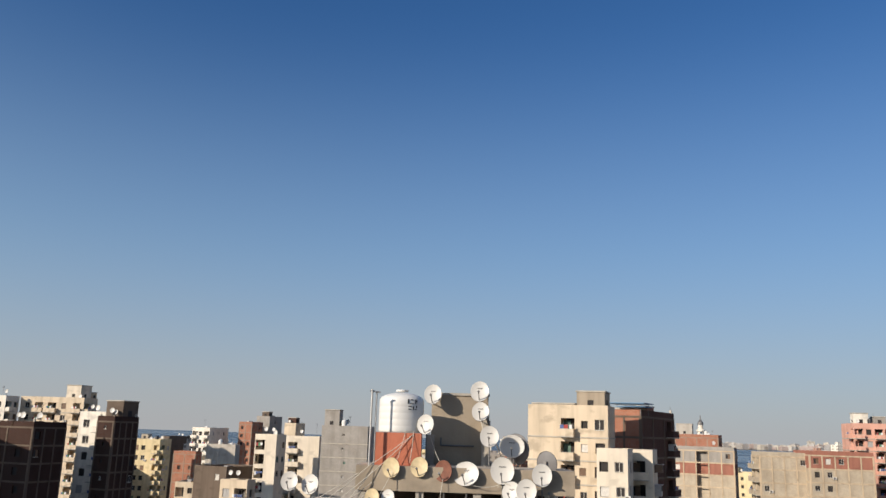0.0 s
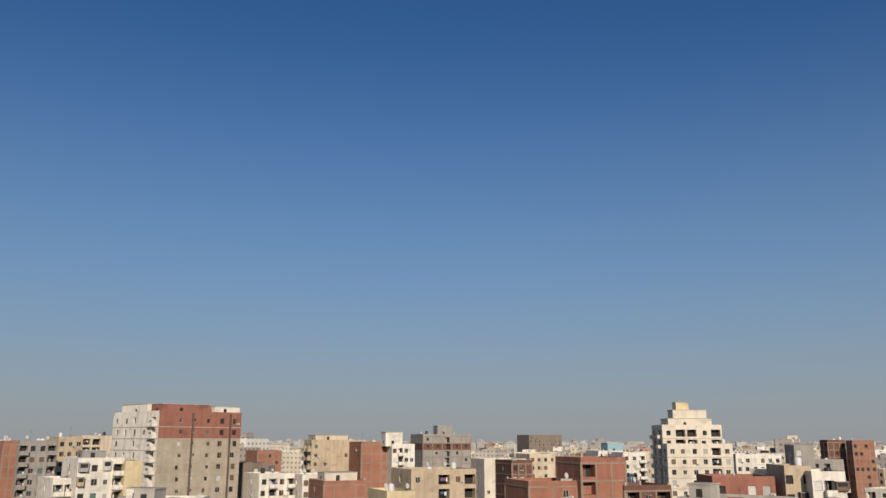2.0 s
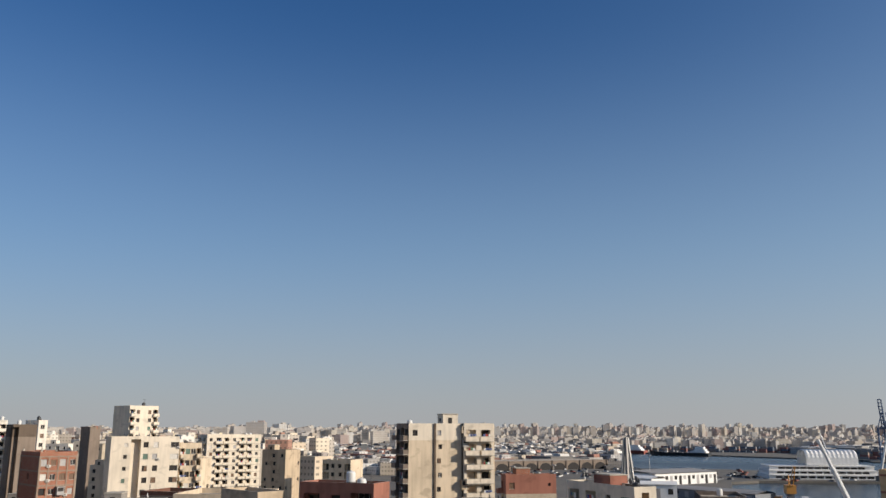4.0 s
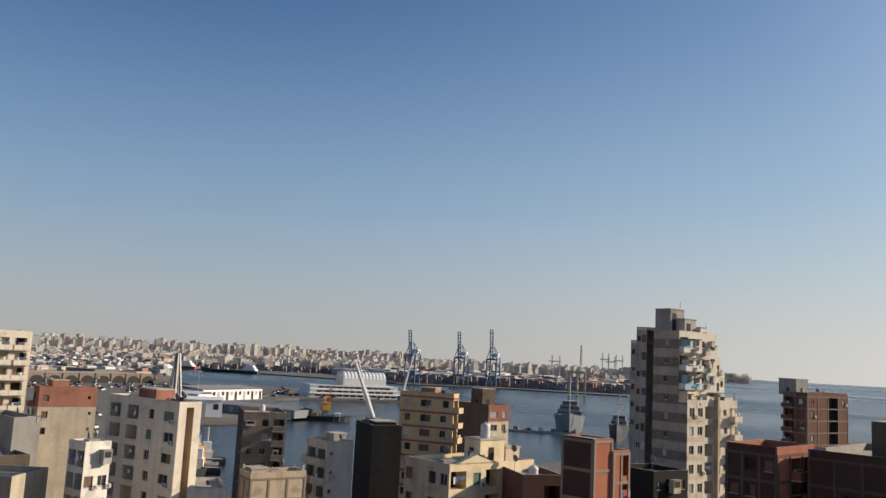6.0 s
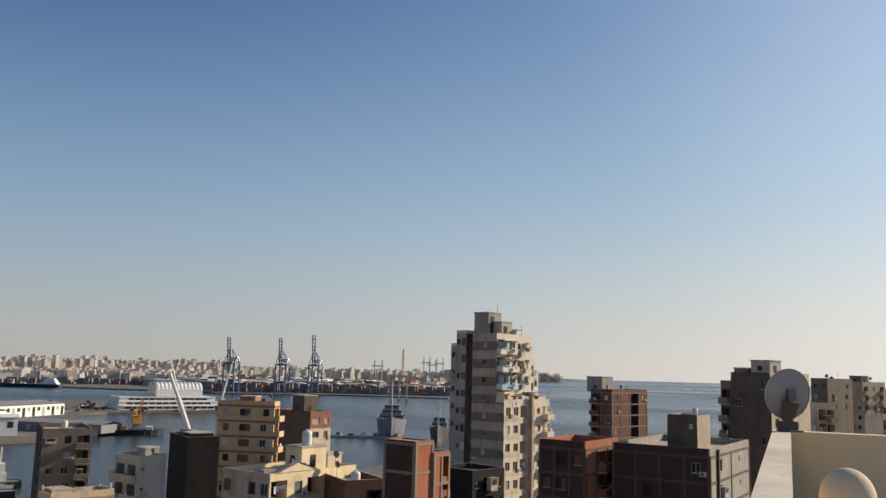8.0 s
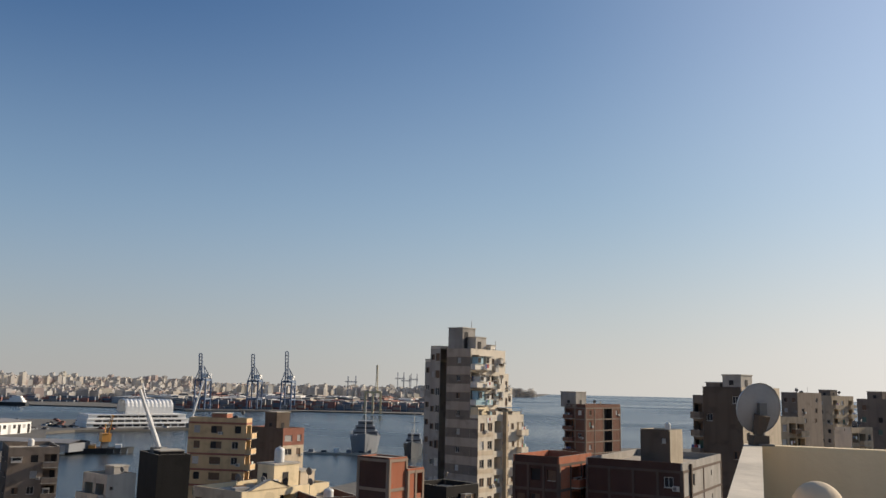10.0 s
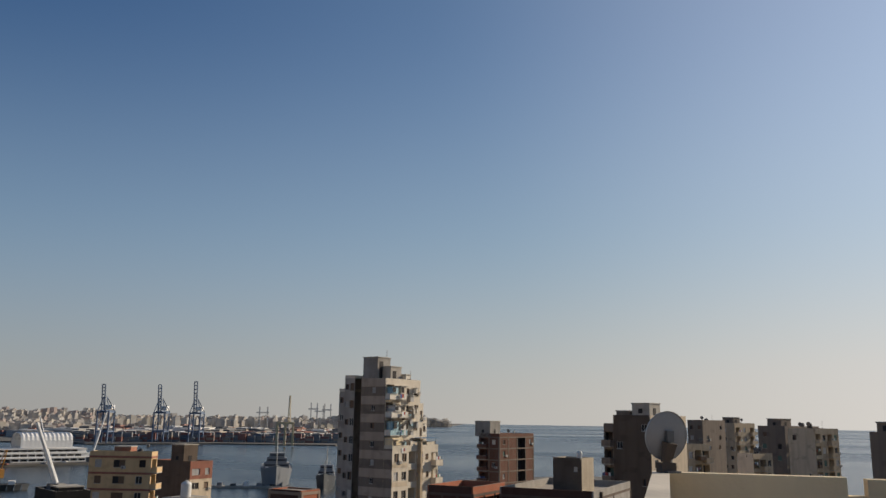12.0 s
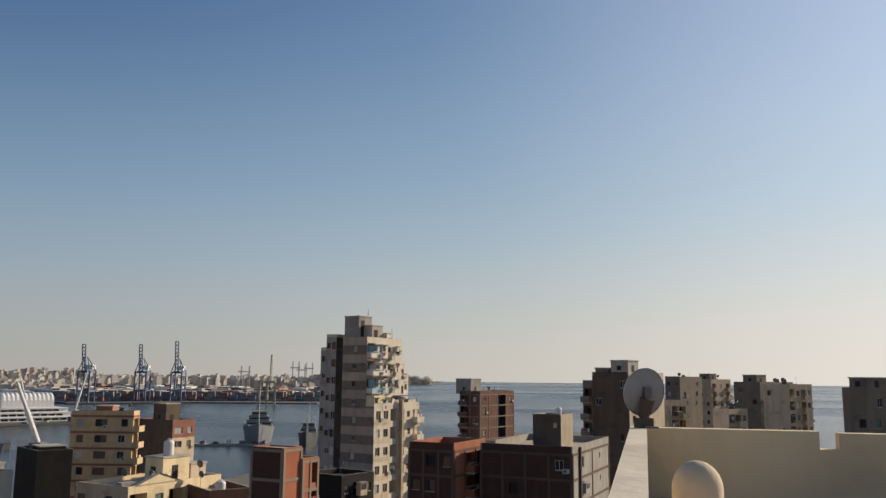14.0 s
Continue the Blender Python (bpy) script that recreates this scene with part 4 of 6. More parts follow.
def tower_block(x, y, yaw):
    """The tall tower: a banded flank with a dark shaft, ragged enclosed balconies over a lower wing."""
    rng = random.Random(404)
    home = thing("apartment_building", "tall weathered tower block with banded flank and cluttered balconies", "building", pose(x, y, 0, 0, 0, yaw))
    fl = 3.15

    def mass(x0, y0, x1, y1, h, front, side, far, skin, side_skin, name="wall", tops="concrete"):
        k, kf = Kit(), Kit()
        got = ([], [], [])
        if front:
            facade(k, lambda a, o, u: (x0 + a, y0 - o, u), x1 - x0, h, fl, front, lambda v: skin, rng, False, got[0], kf, "tan")
        if side:
            facade(k, lambda a, o, u: (x0 - o, y1 - a, u), y1 - y0, h, fl, side, lambda v: side_skin, rng, False, got[1], kf, "tan")
        if far:
            facade(k, lambda a, o, u: (x1 + o, y0 + a, u), y1 - y0, h, fl, far, lambda v: skin, rng, False, got[2], kf, "tan")
        k.quad([(x1, y1, 0), (x0, y1, 0), (x0, y1, h), (x1, y1, h)], side_skin)
        k.quad([(x0, y0, h), (x1, y0, h), (x1, y1, h), (x0, y1, h)], "roof")
        part(name, k.mesh(name, True), home)
        k = Kit()
        for q in ((x0, y0, x1, y0 + 0.18), (x0, y1 - 0.18, x1, y1), (x0, y0 + 0.18, x0 + 0.18, y1 - 0.18), (x1 - 0.18, y0 + 0.18, x1, y1 - 0.18)):
            k.box(q[0], q[1], h + 0.004, q[2], q[3], h + 0.55, skin, tops)
        part("parapet", k.mesh("parapet"), home)
        opened(home, got[0], lambda a, u, o: pose(x0 + a, y0 + o, u), rng)
        opened(home, got[1], lambda a, u, o: pose(x0 + o, y1 - a, u, 0, 0, -90), rng, ac=0.1)
        opened(home, got[2], lambda a, u, o: pose(x1 - o, y0 + a, u, 0, 0, 90), rng)

    # flank skins are darker than the cream front: its shade is painted in
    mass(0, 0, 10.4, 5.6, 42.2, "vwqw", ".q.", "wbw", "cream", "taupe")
    # the shaft's back wall is coloured dark for the shade of its recess
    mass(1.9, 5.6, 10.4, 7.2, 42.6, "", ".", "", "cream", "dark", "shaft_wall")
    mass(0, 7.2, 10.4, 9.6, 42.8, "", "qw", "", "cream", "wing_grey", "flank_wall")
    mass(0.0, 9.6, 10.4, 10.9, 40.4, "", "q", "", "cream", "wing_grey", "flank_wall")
    mass(10.4, 0.6, 12.3, 5.0, 38.0, "w", "", "bw", "cream", "taupe", "bay_wall")
    mass(12.3, 0.9, 13.9, 4.6, 35.4, "q", "", "w", "white", "taupe", "bay_wall")
    mass(0, -1.9, 13.8, -0.02, 30.5, "wwvvqB", ".", "b", "cream", "taupe", "wing_wall")
    # pale storey bands on the flank, thin lines on the lit front
    for i in range(12):
        z = 42.2 - i * fl
        k = Kit()
        k.box(-0.05, 0.05 if z > 31 else -1.85, z - 0.95, -0.004, 5.58, z + 0.55, "band_tan")
        part("storey_band", k.mesh("storey_band"), home, "pale painted storey band")
    for i in range(9):
        z = 30.2 - i * fl
        k = Kit()
        k.box(0.02, -1.95, z - 2.95, 4.4, -1.904, z - 2.2, "beige")
        part("storey_band", k.mesh("storey_band"), home, "faint painted storey band")
    # enclosed and open balconies piled one over another
    for lv in range(4):
        z = 42.2 - (lv + 1) * fl + 0.05
        deep = (1.0, 1.5, 1.35, 1.6)[lv]
        k = Kit()
        k.box(0.02, -deep, z - 0.18, 4.9, -0.01, z, "concrete")
        k.box(0.02, -deep, z, 4.9, -deep + 0.1, z + 0.95, "white" if lv != 2 else "cyan")
        k.box(0.02, -deep + 0.1, z, 0.12, -0.01, z + 0.95, "white")
        part("balcony", k.mesh("balcony"), home)
        for j in range(2):
            if rng.random() < 0.85:
                k = Kit()
                x0, w, h = 0.15 + 2.4 * j + rng.uniform(0, 0.5), rng.uniform(1.2, 2.0), rng.uniform(1.9, 2.5)
                skin = rng.choice(("white", "frame_white", "green", "cyan", "cream"))
                k.box(x0, -deep - rng.uniform(0.02, 0.25), z + 0.96, x0 + w, -0.02, z + h, skin)
                k.box(x0 + 0.15, -deep - 0.28, z + 1.15, x0 + w * 0.55, -deep - 0.26, z + h - 0.2, "hole")
                box = part("balcony_enclosure", k.mesh("balcony_enclosure"), home, "patched-on balcony enclosure")
                k = Kit()
                k.box(x0 - 0.2, -deep - 0.5, z + h + 0.004, x0 + w + 0.2, -0.02, z + h + 0.06, rng.choice(("shutter_grey", "frame_white", "brown")))
                part("tin_hood", k.mesh("tin_hood"), box, "sheet hood")
        i = rng.randrange(5)
        part("laundry", shared(("laundry", i), lambda: laundry_mesh(1.9, i)), home, "washing on a line", pose(3.4, -deep - 0.35, z + 0.9))
    for i in range(14):
        k = Kit()
        z, x0 = 30.5 + rng.uniform(-0.2, 11.0), rng.uniform(4.9, 9.6)
        w, d, h = rng.uniform(0.4, 1.0), rng.uniform(0.3, 0.9), rng.uniform(0.4, 1.1)
        k.box(x0, -d, z, x0 + w, -0.01, z + h, rng.choice(("frame_white", "white", "shutter_grey", "brown", "cyan")))
        cage = part("window_cage", k.mesh("window_cage"), home, "boxed-out window cage under a tin hood")
        k = Kit()
        k.box(x0 - 0.1, -d - 0.2, z + h + 0.004, x0 + w + 0.1, -0.01, z + h + 0.05, "shutter_grey")
        part("tin_hood", k.mesh("tin_hood"), cage)
    # open terrace over the lower wing, with sheds and a blue awning
    k = Kit()
    k.box(0.1, -1.8, 31.1, 3.2, -0.1, 32.4, "warm_cream", "concrete")
    part("terrace_wall", k.mesh("terrace_wall"), home)
    for x0, x1, h, skin in ((3.4, 5.2, 1.5, "brown"), (5.6, 7.6, 1.2, "cream"), (10.6, 13.2, 1.1, "cream")):
        k = Kit()
        k.box(x0, -1.6, 30.51, x1, -0.2, 30.5 + h, skin)
        part("terrace_shed", k.mesh("terrace_shed"), home)
    k = Kit()
    k.box(8.0, -2.3, 32.2, 13.6, 0.3, 32.3, "blue")
    for px in (8.2, 13.3):
        k.tube((px, -1.7, 30.5), (px, -1.7, 32.2), 0.05, "steel", 5)
    part("awning", k.mesh("awning"), home, "faded blue awning")
    # boxed drain column on the lit front
    k = Kit()
    k.box(7.3, -2.7, 0.0, 7.75, -1.91, 31.6, "tan")
    part("drain_column", k.mesh("drain_column"), home)
    # rooms on the roof
    for x0, y0, x1, y1, z0, z1, skin in ((1.5, 3.2, 5.2, 6.6, 42.2, 46.6, "greyblock"), (2.9, 1.2, 6.0, 3.2, 42.2, 44.9, "grey"), (6.6, 0.6, 8.0, 2.4, 42.2, 43.6, "white")):
        k = Kit()
        k.box(x0, y0, z0, x1, y1, z1, skin, "roof")
        k.box(x0 - 0.1, y0 - 0.1, z1, x1 + 0.1, y1 + 0.1, z1 + 0.16, "concrete")
        k.box(x0 + 0.5, y0 - 0.03, z0 + 0.6, x0 + 1.6, y0 - 0.004, z1 - 0.7, "hole")
        part("roof_room", k.mesh("roof_room"), home)
    k = Kit()
    k.tube((4.6, 3.6, 46.6), (4.6, 3.6, 48.2), 0.05, "steel", 5)
    k.tube((8.6, 1.0, 42.2), (8.6, 1.0, 44.6), 0.04, "steel", 5)
    part("aerial", k.mesh("aerial"), home)
    ROOFS.append((x, y, yaw, 10.4, 5.6, 42.2, [(1.2, 0.4, 8.0, 7.0)], 0, 101))


tower_block(28.0, -147.35, 242.0)
# the groove's dark skin paints in the shade of its recess
apartment(12.1, -229.7, 240.0, 17.9, 6.7, 31.1, "brick_mid", "r.dr", "br", frame_on=True, frame_key='taupe', groove='dark', clutter=1, boxes=((-0.0, 3.0, 5.0, 5.0, 4.0, 'greyblock'),), seed=105)
# both flanks use the shade-darkened brick, as they face off the sun
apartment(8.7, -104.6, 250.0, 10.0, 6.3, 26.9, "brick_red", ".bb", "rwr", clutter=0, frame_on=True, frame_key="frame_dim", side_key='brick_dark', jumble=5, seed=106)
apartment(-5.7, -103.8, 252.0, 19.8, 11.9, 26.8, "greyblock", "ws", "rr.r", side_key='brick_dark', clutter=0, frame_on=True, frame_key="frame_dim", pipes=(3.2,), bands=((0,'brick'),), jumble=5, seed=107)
# brown flanks on the next blocks stand in for their shaded sides
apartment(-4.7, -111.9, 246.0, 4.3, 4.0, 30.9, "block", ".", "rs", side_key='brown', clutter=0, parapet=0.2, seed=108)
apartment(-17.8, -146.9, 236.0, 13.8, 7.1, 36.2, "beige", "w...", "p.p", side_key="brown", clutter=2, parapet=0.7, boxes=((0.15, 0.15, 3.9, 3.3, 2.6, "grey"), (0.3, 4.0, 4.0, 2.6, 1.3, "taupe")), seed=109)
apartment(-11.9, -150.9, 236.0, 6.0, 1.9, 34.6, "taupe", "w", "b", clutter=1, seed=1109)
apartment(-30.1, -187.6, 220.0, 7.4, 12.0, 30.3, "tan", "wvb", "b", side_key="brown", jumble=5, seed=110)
apartment(-47.7, -265.7, 230.0, 13.6, 5.1, 35.6, "taupe", "rr", "rr", clutter=5, seed=111)
apartment(-63.0, -293.3, 226.0, 12.4, 5.0, 34.8, "tan", "bwb", "rr", clutter=5, boxes=((1.0, 1.0, 4.0, 4.0, 2.6, 'taupe'),), seed=112)
apartment(-47.7, -204.5, 224.0, 8.0, 4.2, 28.0, "tan", "vbw", "rr", side_key="cream", clutter=5, jumble=5, seed=113)
apartment(-62.5, -231.7, 226.0, 18.0, 7.7, 34.3, "taupe", "wbwb", "rr", clutter=5, boxes=((2.0, 2.0, 5.0, 4.0, 2.6, 'taupe'),), seed=114)
apartment(-65.0, -215.4, 220.0, 9.8, 7.3, 33.9, "tan", "vwbw", "rr", side_key="beige", clutter=6, jumble=6, seed=115)
apartment(-56.2, -139.1, 220.0, 6.9, 4.6, 34.3, "taupe", "wb", "rw", clutter=3, seed=116)
apartment(-50.5, -130.6, 215.0, 16.1, 4.0, 34.0, "taupe", "wbw", "rr", clutter=3, boxes=((1.0, 0.4, 5.0, 3.0, 2.2, "taupe"),), seed=117)
# unseen block beside the view, added to cast shade on the first block
apartment(-98.0, 112.0, 35.0, 13.0, 16.0, 42.0, "tan", "wbw", "rr", seed=118)

# ---------------------------------------------------------------- roof things: dishes, tanks, clutter
def dish_thing(x, y, z, r, az, tilt, foot, skin="dish", label="", group="satellite dishes", wide=1.0, detail=True, back="dish_back", wall_y=0.0):
    """A satellite dish with its middle at (x, y, z) that looks to azimuth az; its pole goes down to the height foot."""
    ob = thing("satellite_dish", label or "white enamel satellite dish on a steel pole", "satellite dish", pose(x, y, foot, 0, 0, az), group)
    h = z - foot
    tip = pose(0, 0, h, tilt, 0, 0)

    def bowl():
        k = Kit()
        rings, sides = 5, 24
        for i in range(rings):
            a, b = i / rings, (i + 1) / rings
            for s in range(sides):
                p, q = 2 * math.pi * s / sides, 2 * math.pi * (s + 1) / sides
                pt = lambda u, g, o: (u * r * wide * math.sin(g), -0.16 * r * (1 - u * u) + o, u * r * 1.06 * math.cos(g))
                k.quad([pt(a, p, 0.012), pt(b, p, 0.012), pt(b, q, 0.012), pt(a, q, 0.012)], skin)
                k.quad([pt(a, q, -0.012), pt(b, q, -0.012), pt(b, p, -0.012), pt(a, p, -0.012)], back)
        for s in range(sides):
            p, q = 2 * math.pi * s / sides, 2 * math.pi * (s + 1) / sides
            k.quad([(r * wide * math.sin(p), 0.012, 1.06 * r * math.cos(p)), (r * wide * math.sin(p), -0.03, 1.09 * r * math.cos(p)),
                    (r * wide * math.sin(q), -0.03, 1.09 * r * math.cos(q)), (r * wide * math.sin(q), 0.012, 1.06 * r * math.cos(q))], skin)
        return k.mesh("reflector")

    part("reflector", shared(("bowl", round(r, 2), skin, wide, back), bowl), ob, "", tip)
    if detail:
        k = Kit()
        k.tube((0, -0.02, -r * 0.95), (0.0, r * 0.95, -r * 0.35), 0.018, "steel", 6)
        part("arm", k.mesh("arm"), ob, "", tip)
        k = Kit()
        k.tube((0, r * 0.90, -r * 0.36), (0.0, r * 1.06, -r * 0.28), 0.035, "steel", 8, 0.045)
        part("receiver", k.mesh("receiver"), ob, "", tip)
        if skin == "dish":
            k = Kit()
            k.box(-r * 0.28, -0.135 * r + 0.02, r * 0.28, r * 0.28, -0.135 * r + 0.03, r * 0.36, "steel")
            part("mark", k.mesh("mark"), ob, "grey maker's bar", tip)
    k = Kit()
    if wall_y:
        # a bracket reaches back to the wall
        k.tube((0, -0.1 * r - 0.10, h - 0.35), (0, -0.1 * r - 0.10, h + r * 0.1), 0.028, "steel", 6)
        q = Matrix.Rotation(radians(-az), 3, "Z") @ Vector((0, wall_y, 0))
        k.tube((0, -0.1 * r - 0.10, h - 0.33), (q.x, q.y, h - 0.33), 0.025, "steel", 6)
        part("bracket", k.mesh("bracket"), ob)
        return ob
    k.tube((0, -0.1 * r - 0.10, 0), (0, -0.1 * r - 0.10, h + r * 0.1), 0.028, "steel", 6)
    k.box(-0.06, -0.16 * r - 0.11, h - 0.1, 0.06, -0.16 * r - 0.0, h + 0.08, "steel")
    k.box(-0.12, -0.1 * r - 0.22, 0, 0.12, -0.1 * r + 0.02, 0.03, "steel")
    part("pole", k.mesh("pole"), ob)
    return ob


def tank_thing(x, y, z, r, h, skin, label, stand=0.0):
    ob = thing("water_tank", label, "water tank", pose(x, y, z), "rooftop water tanks")

    def body():
        k = Kit()
        prof = [(0.0, 0.0), (r * 0.97, 0.0), (r, 0.05)]
        for i in range(1, 5):
            z = h * 0.78 * i / 5
            prof += [(r, z - 0.03), (r * 0.992, z), (r, z + 0.03)]
        prof += [(r * math.cos(a), h * 0.78 + h * 0.2 * math.sin(a)) for a in (0, 0.35, 0.7, 1.0, 1.25)] + [(0, h * 0.985)]
        k.lathe(prof, skin, 32)
        me = k.mesh("body", True)
        me.polygons.foreach_set("use_smooth", [True] * len(me.polygons))
        return me

    part("body", shared(("tank", round(r, 2), round(h, 2), skin), body), ob, "", Matrix.Translation((0, 0, stand)))
    k = Kit()
    k.lathe([(0.0, h + stand), (r * 0.28, h + stand), (r * 0.28, h + stand + 0.07), (0, h + stand + 0.09)], skin, 16)
    part("lid", k.mesh("lid"), ob)
    if stand:
        k = Kit()
        for sx in (-1, 1):
            for sy in (-1, 1):
                k.tube((sx * r * 0.7, sy * r * 0.7, 0), (sx * r * 0.7, sy * r * 0.7, stand), 0.03, "steel", 5)
        k.box(-r, -r, stand - 0.06, r, r, stand, "steel")
        part("stand", k.mesh("stand"), ob)
    return ob


# the block with the dish-covered stair head
apartment(-2.4, 31.9, 358.0, 7.4, 8.0, 33.2, "concrete", "vBv", "w.w", parapet=0.1, clutter=0, seed=501, label="bare concrete apartment block crowded with satellite dishes")
apartment(-6.3, 33.4, 358.0, 3.8, 8.0, 32.2, "grey", "w.", "w.w", parapet=0.6, clutter=0, seed=502)
head = thing("stair_head", "bare concrete stair head under rooftop dishes", "roof room", pose(0, 0, 33.3))
k = Kit()
# the platform takes darker cement, with the shadow over it put in
k.box(-2.9, 30.55, 0.62, 4.9, 33.0, 1.48, "stained", "roof")
for px in (-2.8, -0.75, 1.3, 3.3, 4.6):
    k.box(px, 30.65, 0.0, px + 0.28, 31.0, 0.62, "concrete")
k.box(-2.8, 32.6, 0.0, 4.8, 32.9, 0.62, "brown")
part("platform", k.mesh("platform"), head)
k = Kit()
k.box(-0.30, 33.6, 0.0, 1.95, 36.2, 4.15, "stained", "roof")
k.box(-0.36, 33.54, 4.15, 2.0, 36.3, 4.24, "concrete")
k.box(1.70, 33.35, 0.0, 1.98, 33.6, 3.7, "concrete")
k.box(-0.45, 33.2, 0.0, -0.15, 33.6, 2.6, "concrete")
part("room", k.mesh("room"), head, "stained cement-rendered room")
k = Kit()
k.box(-2.28, 31.0, 1.48, -0.62, 32.7, 2.64, "plinth", "concrete")
part("plinth", k.mesh("plinth"), head, "rough red brick tank plinth")
k = Kit()
k.tube((0.1, 33.5, 2.2), (1.4, 33.5, 2.2), 0.04, "steel", 6)
k.tube((0.1, 33.5, 2.2), (0.1, 33.6, 2.5), 0.04, "steel", 6)
k.tube((1.75, 33.3, 3.6), (2.55, 33.2, 1.6), 0.03, "steel", 6)
k.tube((2.0, 33.3, 3.2), (2.0, 33.2, 1.4), 0.03, "galv", 6)
part("pipe", k.mesh("pipe"), head)
tank = tank_thing(-1.42, 31.9, 35.95, 0.84, 1.5, "tank_white", "white plastic water tank on a red brick plinth")

DISHES = (
    (-0.27, 33.00, 37.45, 0.36, "dish", 34.8), (1.56, 32.96, 37.61, 0.38, "dish", 34.8), (1.60, 32.80, 36.83, 0.35, "dish", 34.8), (-0.49, 31.20, 36.27, 0.34, "dish", 34.8),
    (1.91, 31.94, 35.90, 0.37, "dish", 34.8), (2.82, 32.60, 35.56, 0.40, "dish", 34.8), (-1.65, 30.46, 34.72, 0.33, "dish_cream", 33.4), (-0.65, 30.49, 34.77, 0.33, "dish_cream", 33.4),
    (0.20, 30.50, 34.66, 0.35, "dish_rust", 33.4), (1.01, 30.48, 34.59, 0.40, "dish", 33.4), (2.30, 30.41, 34.73, 0.44, "dish", 33.4), (3.69, 30.28, 34.62, 0.37, "dish", 33.3),
    (3.11, 29.94, 34.10, 0.37, "dish", 33.1), (2.61, 30.19, 34.02, 0.35, "dish", 33.1), (4.07, 30.73, 34.07, 0.32, "dish", 33.3), (-5.78, 33.70, 33.96, 0.35, "dish", 32.2),
    (-4.98, 33.83, 33.85, 0.37, "dish", 32.2), (-2.24, 29.92, 33.74, 0.27, "dish_cream", 33.0), (-1.69, 29.95, 33.75, 0.25, "dish", 33.0))
turn = random.Random(5)
for x, y, z, r, skin, foot in DISHES:
    text = {"dish": "white enamel satellite dish on a steel pole", "dish_cream": "yellowed satellite dish bolted to the roof edge", "dish_rust": "rust-red satellite dish bolted to the roof edge"}[skin]
    dish_thing(x, y, z, r, 166 + turn.uniform(-9, 9), 8 + turn.uniform(-4, 6), foot, skin, text, wide=1.2 if r == 0.40 else 0.96, wall_y=33.65 - y if y > 32.7 and z > 36.5 else 0.0)
# black spray-painted strokes on the tank's shoulder
strokes = ((-0.21, 0.02, 0.05, 0.17), (-0.10, 0.02, 0.12, 0.03), (-0.10, 0.15, 0.12, 0.03), (0.09, 0.02, 0.045, 0.16), (0.16, 0.06, 0.03, 0.1),
           (-0.18, -0.19, 0.13, 0.03), (-0.18, -0.09, 0.13, 0.03), (0.0, -0.19, 0.045, 0.13), (0.08, -0.19, 0.1, 0.03), (0.15, -0.13, 0.03, 0.09))
for mx, mz, mw, mh in strokes:
    marks = Kit()
    turned = 32 + math.degrees((mx + mw / 2) / 0.84)
    marks.box(-mw / 2, -0.852, 1.02 + mz, mw / 2, -0.80, 1.02 + mz + mh, "tank_black")
    part("painted_stroke", marks.mesh("painted_stroke"), tank, "black spray-painted stroke", pose(0, 0, 0, 0, 0, turned))
# dishes seen from behind
for x, y, z, r in ((3.05, 33.0, 35.45, 0.55), (4.0, 31.3, 35.0, 0.42)):
    dish_thing(x, y, z, r, -35, 6, 34.8, "dish_back", "large dark satellite dish turned away", wide=0.98)
# the ladder poles and the fan of cables
mast = thing("steel_mast", "thin galvanised mast tied with cables", "mast", pose(-2.45, 30.6, 33.2))
k = Kit()
k.tube((0, 0, 0), (0, 0, 4.25), 0.035, "galv", 8)
k.tube((0.16, 0.1, 0), (0.16, 0.1, 4.2), 0.03, "galv", 8)
k.tube((-0.08, 0, 4.2), (0.3, 0.1, 4.15), 0.03, "galv", 8)
part("pole", k.mesh("pole"), mast)


def cable_mesh(a, b, sag, r=0.012):
    k = Kit()
    a, b = Vector(a), Vector(b)
    pts = [a.lerp(b, i / 8) - Vector((0, 0, sag * 4 * (i / 8) * (1 - i / 8))) for i in range(9)]
    for p, q in zip(pts, pts[1:]):
        k.tube(p, q, r, "cable", 4)
    return k.mesh("cable")


runs = (((-0.9, 31.0, 35.9), (-5.2, 30.0, 33.0)), ((-1.0, 30.9, 35.8), (-4.6, 29.6, 32.7)), ((-2.3, 30.5, 34.9), (-4.9, 29.8, 33.0)), ((-2.3, 30.5, 34.6), (-4.2, 29.4, 32.7)),
        ((-2.3, 30.5, 34.2), (-4.5, 29.4, 32.9)), ((-2.45, 30.6, 33.9), (-4.0, 29.2, 32.5)), ((-1.6, 30.4, 34.6), (-2.6, 29.6, 33.0)), ((-0.4, 31.9, 36.1), (0.4, 30.6, 34.5)),
        ((0.2, 30.4, 34.4), (0.0, 30.1, 33.0)), ((1.0, 30.4, 34.3), (2.3, 30.3, 34.3)), ((1.6, 32.7, 36.6), (1.9, 31.9, 35.6)), ((1.4, 31.0, 34.7), (2.4, 30.4, 34.2)),
        ((-1.2, 31.0, 36.0), (-1.5, 30.6, 34.9)), ((-0.9, 31.0, 36.0), (-1.0, 30.6, 34.9)), ((2.3, 30.3, 34.4), (3.6, 30.2, 34.2)))
for i, (a, b) in enumerate(runs):
    tagged(new("cable", cable_mesh(a, b, 0.12 + 0.03 * (i % 4))), "pale slack antenna cable strung between roofs", "cable", "antenna cables")

